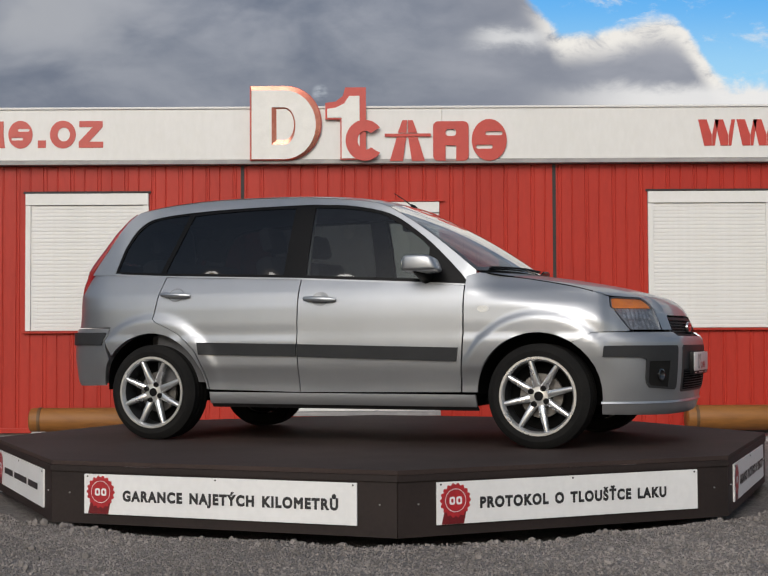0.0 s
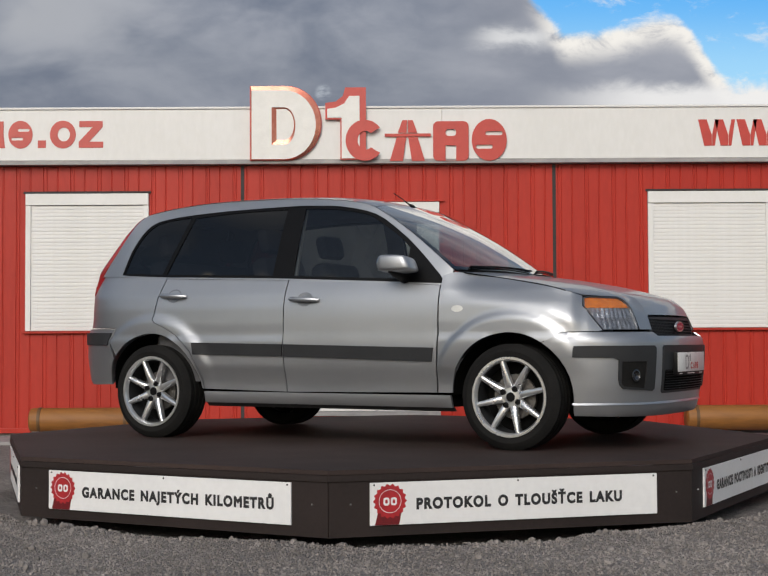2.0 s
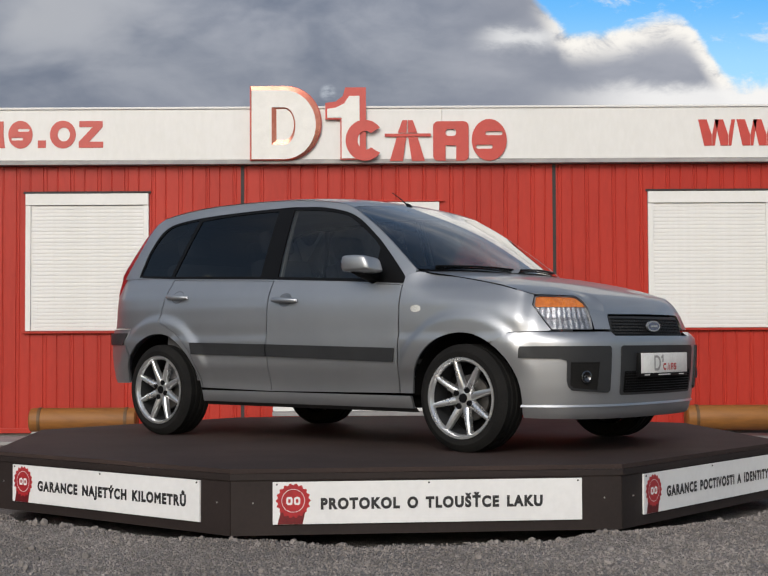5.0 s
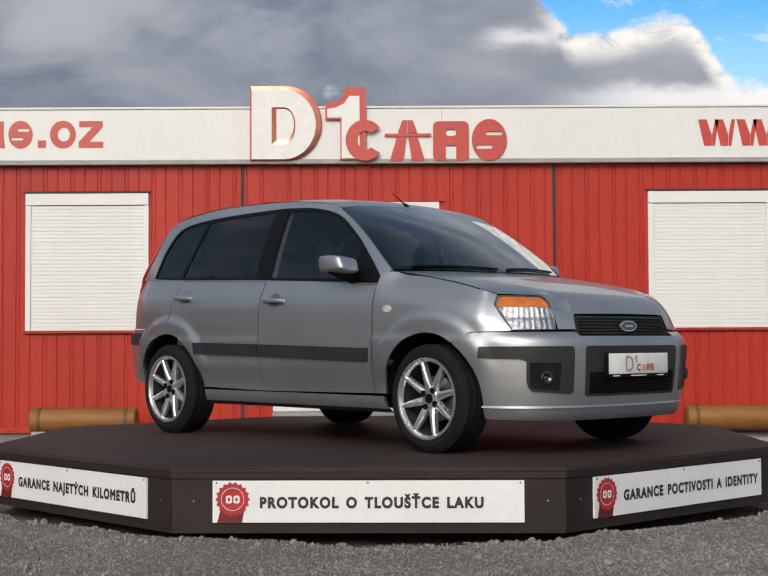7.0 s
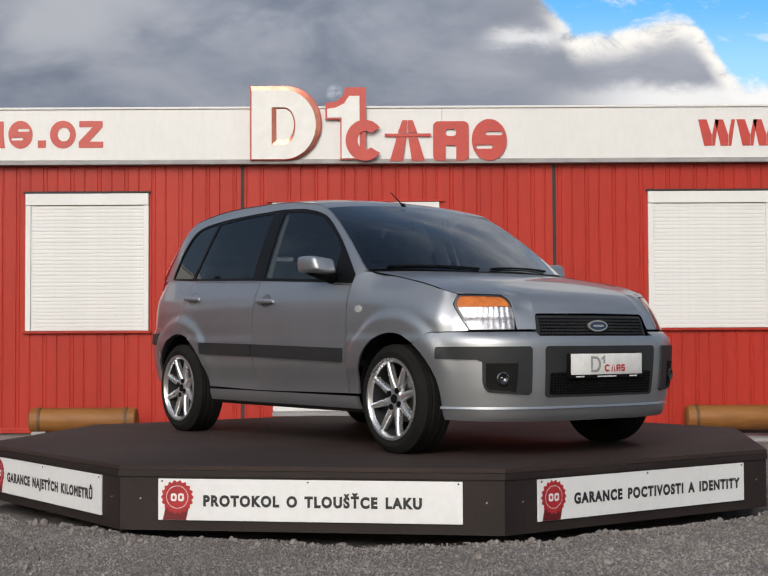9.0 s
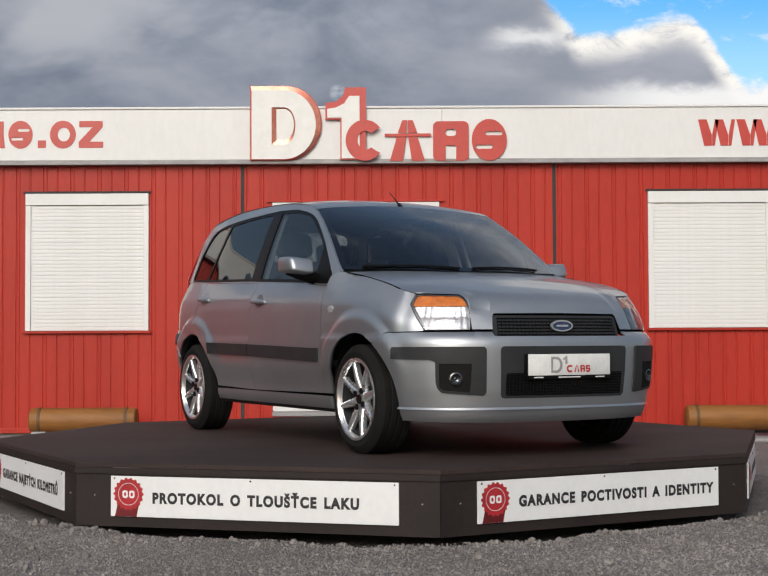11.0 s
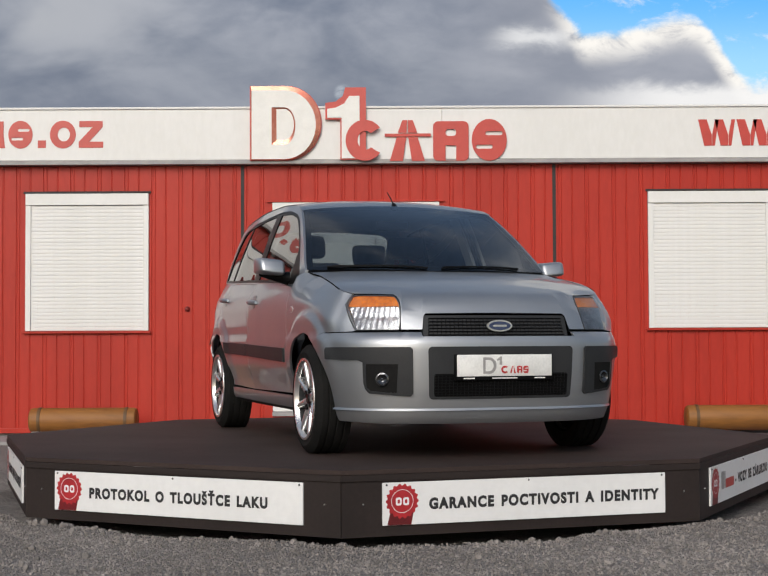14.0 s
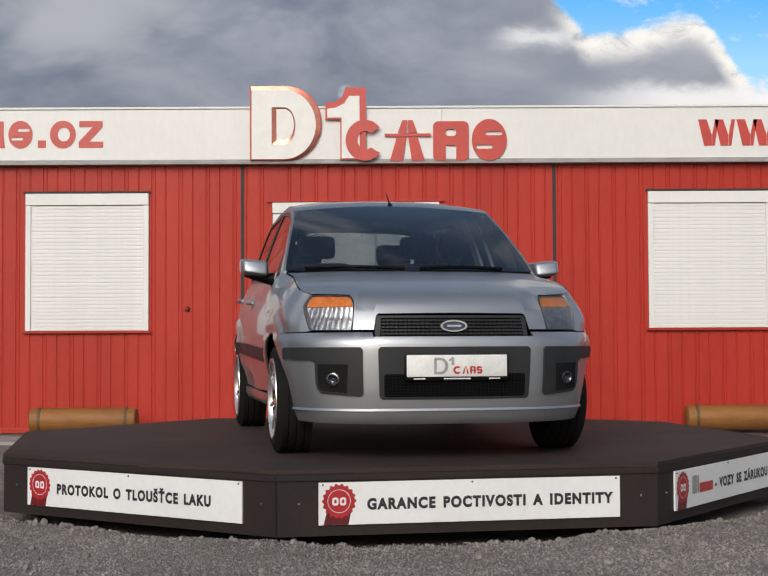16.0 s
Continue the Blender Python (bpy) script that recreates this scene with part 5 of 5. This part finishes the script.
def make_cabin(car):
    def seat(x, y, wide, label):
        bm = boxed(x - 0.26, x + 0.26, y - wide, y + wide, 0.44, 0.62, bevel=0.05)
        ob = plain("seat", bm, SEAT, car, label)
        bm = boxed(-0.07, 0.07, -wide, wide, 0.0, 0.60, bevel=0.05)
        bm.transform(pose(x - 0.24, y, 0.56, 0, -14, 0))
        plain("backrest", bm, SEAT, car, parent=ob)
        n = 1 if wide < 0.4 else 2
        for i in range(n):
            bm = boxed(-0.045, 0.045, -0.13, 0.13, 0.64, 0.80, bevel=0.035)
            bm.transform(pose(x - 0.24, y + (0 if n == 1 else (-0.34 + 0.68 * i)), 0.56, 0, -14, 0))
            plain("headrest", bm, SEAT, car, parent=ob)
    seat(1.02, -0.36, 0.24, "dark grey front seat")
    seat(1.02, 0.36, 0.24, "dark grey front seat")
    seat(0.20, 0.0, 0.60, "dark grey rear bench")
    rows = []
    for c in np.linspace(-1, 1, 17):
        rows.append([Vector((x - 0.12 * c * c * (x > 1.9), 0.68 * c, z)) for x, z in ((2.14, 0.985), (1.92, 0.975), (1.80, 0.955), (1.74, 0.90), (1.76, 0.70), (1.86, 0.50))])
    plain("dashboard", loft(bmesh.new(), rows), PLASTIC, car, "dark grey dashboard", 50)
    bm = boxed(-0.01, 0.01, -0.05, 0.05, -0.05, 0.05, bevel=0.008)
    wheel_m = pose(1.60, 0.36, 0.90, 0, -25, 0)
    tube(bm, [Vector((0, 0.18 * math.cos(a), 0.18 * math.sin(a))) for a in np.linspace(0, 2 * math.pi, 25)], 0.014, 8)
    for a in (0, 120, 240):
        tube(bm, [(0, 0, 0), (0, 0.18 * math.sin(radians(a + 180)), 0.18 * math.cos(radians(a + 180)))], 0.012, 6)
    bm.transform(wheel_m)
    plain("steering_wheel", bm, BLACK, car, "black steering wheel")
    bm = boxed(1.40, 1.42, -0.11, 0.11, 1.315, 1.375, bevel=0.008)
    plain("interior_mirror", bm, BLACK, car, "black interior mirror")
    rx, rz = [p[0] for p in RAIL[::-1]], [p[1] for p in RAIL[::-1]]
    rows = [[Vector((x, c * 0.54, np.interp(x, rx, rz) - 0.035 + 0.03 * (1 - c * c))) for c in np.linspace(-1, 1, 9)] for x in np.linspace(1.44, -0.2, 12)]
    plain("roof_lining", loft(bmesh.new(), rows), TRIM_LIGHT, car, "pale roof lining", 60)
    plain("cabin_floor", boxed(-0.30, 2.0, -0.54, 0.54, 0.30, 0.36), MATT_BLACK, car, "dark carpet")
    plain("boot_wall", boxed(-0.12, -0.08, -0.64, 0.64, 0.36, 0.98), SEAT, car, "dark boot partition")
    for s in (1, -1):
        bm = sheet(bmesh.new(), [[(0.0, 0.36), (1.98, 0.36), (2.02, 0.90), (0.0, 0.99)]], lambda u, v, q: Vector((u, -s * 0.775, v)))
        plain("door_lining", bm, SEAT, car, "dark grey door lining")
        post = sheet(bmesh.new(), [[(0.895, 0.985), (1.035, 0.985), (1.020, 1.44), (0.905, 1.44)]], lambda u, v, q: green(u, v, -0.035 + q, s), 0.08, 0.02, True)
        plain("pillar_lining", post, TRIM_LIGHT, car, "pale grey door pillar lining", 60)


def make_wheel(car, x, s, turn=0.0):
    m = Matrix.Translation((x, -s * 0.765, HUB)) @ (Matrix.Identity(4) if s > 0 else Matrix.Rotation(math.pi, 4, "Z"))
    R, rim = 0.296, 0.212
    prof = [(rim, 0.085), (rim + 0.012, 0.092), (0.255, 0.097), (0.280, 0.085), (0.290, 0.072)]
    for y0 in (0.072, 0.028, -0.016, -0.060):
        prof += [(R, y0 - 0.004), (R, y0 - 0.034), (R - 0.008, y0 - 0.036), (R - 0.008, y0 - 0.043)]
    prof = prof[:-2] + [(0.290, -0.085), (0.270, -0.097), (rim, -0.085)]
    prof = [(r, -y) for r, y in prof]
    wheel = plain("wheel", lathe(bmesh.new(), [(0.05, 0.05), (0.20, 0.05), (0.205, 0.09)], 40, m), MATT_BLACK, car, "wheel with an eight-spoke silver alloy rim and black tyre")
    plain("tyre", lathe(bmesh.new(), prof, 64, m), RUBBER, car, "black tyre", 30, wheel)
    barrel = [(rim + 0.012, -0.094), (rim + 0.011, -0.099), (rim - 0.002, -0.099), (rim - 0.010, -0.088), (rim - 0.014, -0.074)]
    # Barrel coloured dark to paint the shade seen between the spokes.
    plain("rim_barrel", lathe(bmesh.new(), [(rim - 0.014, -0.074), (rim - 0.020, 0.0), (rim - 0.012, 0.08)], 40, m), PLASTIC, car, "inner rim barrel, shade put into its dark colour", 40, wheel)
    plain("rim", lathe(bmesh.new(), barrel, 56, m), ALLOY, car, "silver alloy rim", 40, wheel)
    plain("brake_disc", lathe(bmesh.new(), [(0.0, -0.005), (0.125, -0.005), (0.128, 0.01)], 32, m), mat("brake_steel", (0.20, 0.19, 0.18), None, 0.45, 0.8) if "brake_steel" not in bpy.data.materials else bpy.data.materials["brake_steel"], car, "grey brake disc", 40, wheel)
    spoke = bmesh.new()
    secs = [(0.040, 0.024, -0.066), (0.07, 0.0215, -0.075), (0.10, 0.0195, -0.080), (0.14, 0.0175, -0.085), (0.18, 0.0150, -0.088), (0.203, 0.013, -0.088)]
    rows = []
    for r, w, y in secs:
        rows.append([Vector(p) for p in ((-w, y + 0.035, r), (-w, y + 0.012, r), (-w * 0.80, y + 0.005, r), (-w * 0.45, y + 0.001, r), (0, y, r), (w * 0.45, y + 0.001, r), (w * 0.80, y + 0.005, r), (w, y + 0.012, r), (w, y + 0.035, r))])
    loft(spoke, rows)
    bmesh.ops.reverse_faces(spoke, faces=spoke.faces)
    for i in range(8):
        turn_m = m @ Matrix.Rotation(radians(22.5 + 45 * i + turn), 4, "Y")
        bm = spoke.copy()
        bm.transform(turn_m)
        plain("spoke", bm, ALLOY, car, "", 60, wheel)
    spoke.free()
    plain("hub", lathe(bmesh.new(), [(0.0, -0.070), (0.026, -0.071), (0.03, -0.070), (0.054, -0.070), (0.060, -0.064), (0.060, -0.03)], 32, m), ALLOY, car, "silver hub", 40, wheel)
    plain("hub_cap", lathe(bmesh.new(), [(0.0, -0.079), (0.024, -0.078), (0.027, -0.070)], 24, m), BLACK, car, "dark hub cap", 40, wheel)
    for i in range(4):
        bm = lathe(bmesh.new(), [(0.0, -0.0745), (0.010, -0.0745), (0.012, -0.0795), (0.0165, -0.0785), (0.0175, -0.068)], 12, m @ Matrix.Rotation(radians(22.5 + 90 * i + turn), 4, "Y") @ Matrix.Translation((0, 0, 0.052)))
        plain("wheel_nut", bm, BLACK, car, "", 40, wheel)


def make_car():
    car = tagged(new("car"), "silver five-door compact car with dark rear windows, parked on the turntable", "car")
    car.location = (0, 0, DECK)
    for s in (1, -1):
        make_side(car, s)
    make_bonnet(car)
    make_front(car)
    make_roof_and_screens(car)
    make_cabin(car)
    for x in (0.0, FRONT_AXLE):
        for s in (1, -1):
            make_wheel(car, x, s, 9.5 if x else 1.0)
    return car


CAR = make_car()


# ---- what moves ----
def motions():
    times = [0.5 * i for i in range(33)]
    walk(TABLE, [(t, pose(0, 0, 0.035, 0, 0, turned(t))) for t in times])
    walk(CAR, [(t, pose(0, 0, DECK, 0, 0, turned(t))) for t in times])
    walk(SKY, [(t, pose(-0.5 + 0.36 * t, 300, 0)) for t in (0, 4, 8, 12, 16)])


motions()
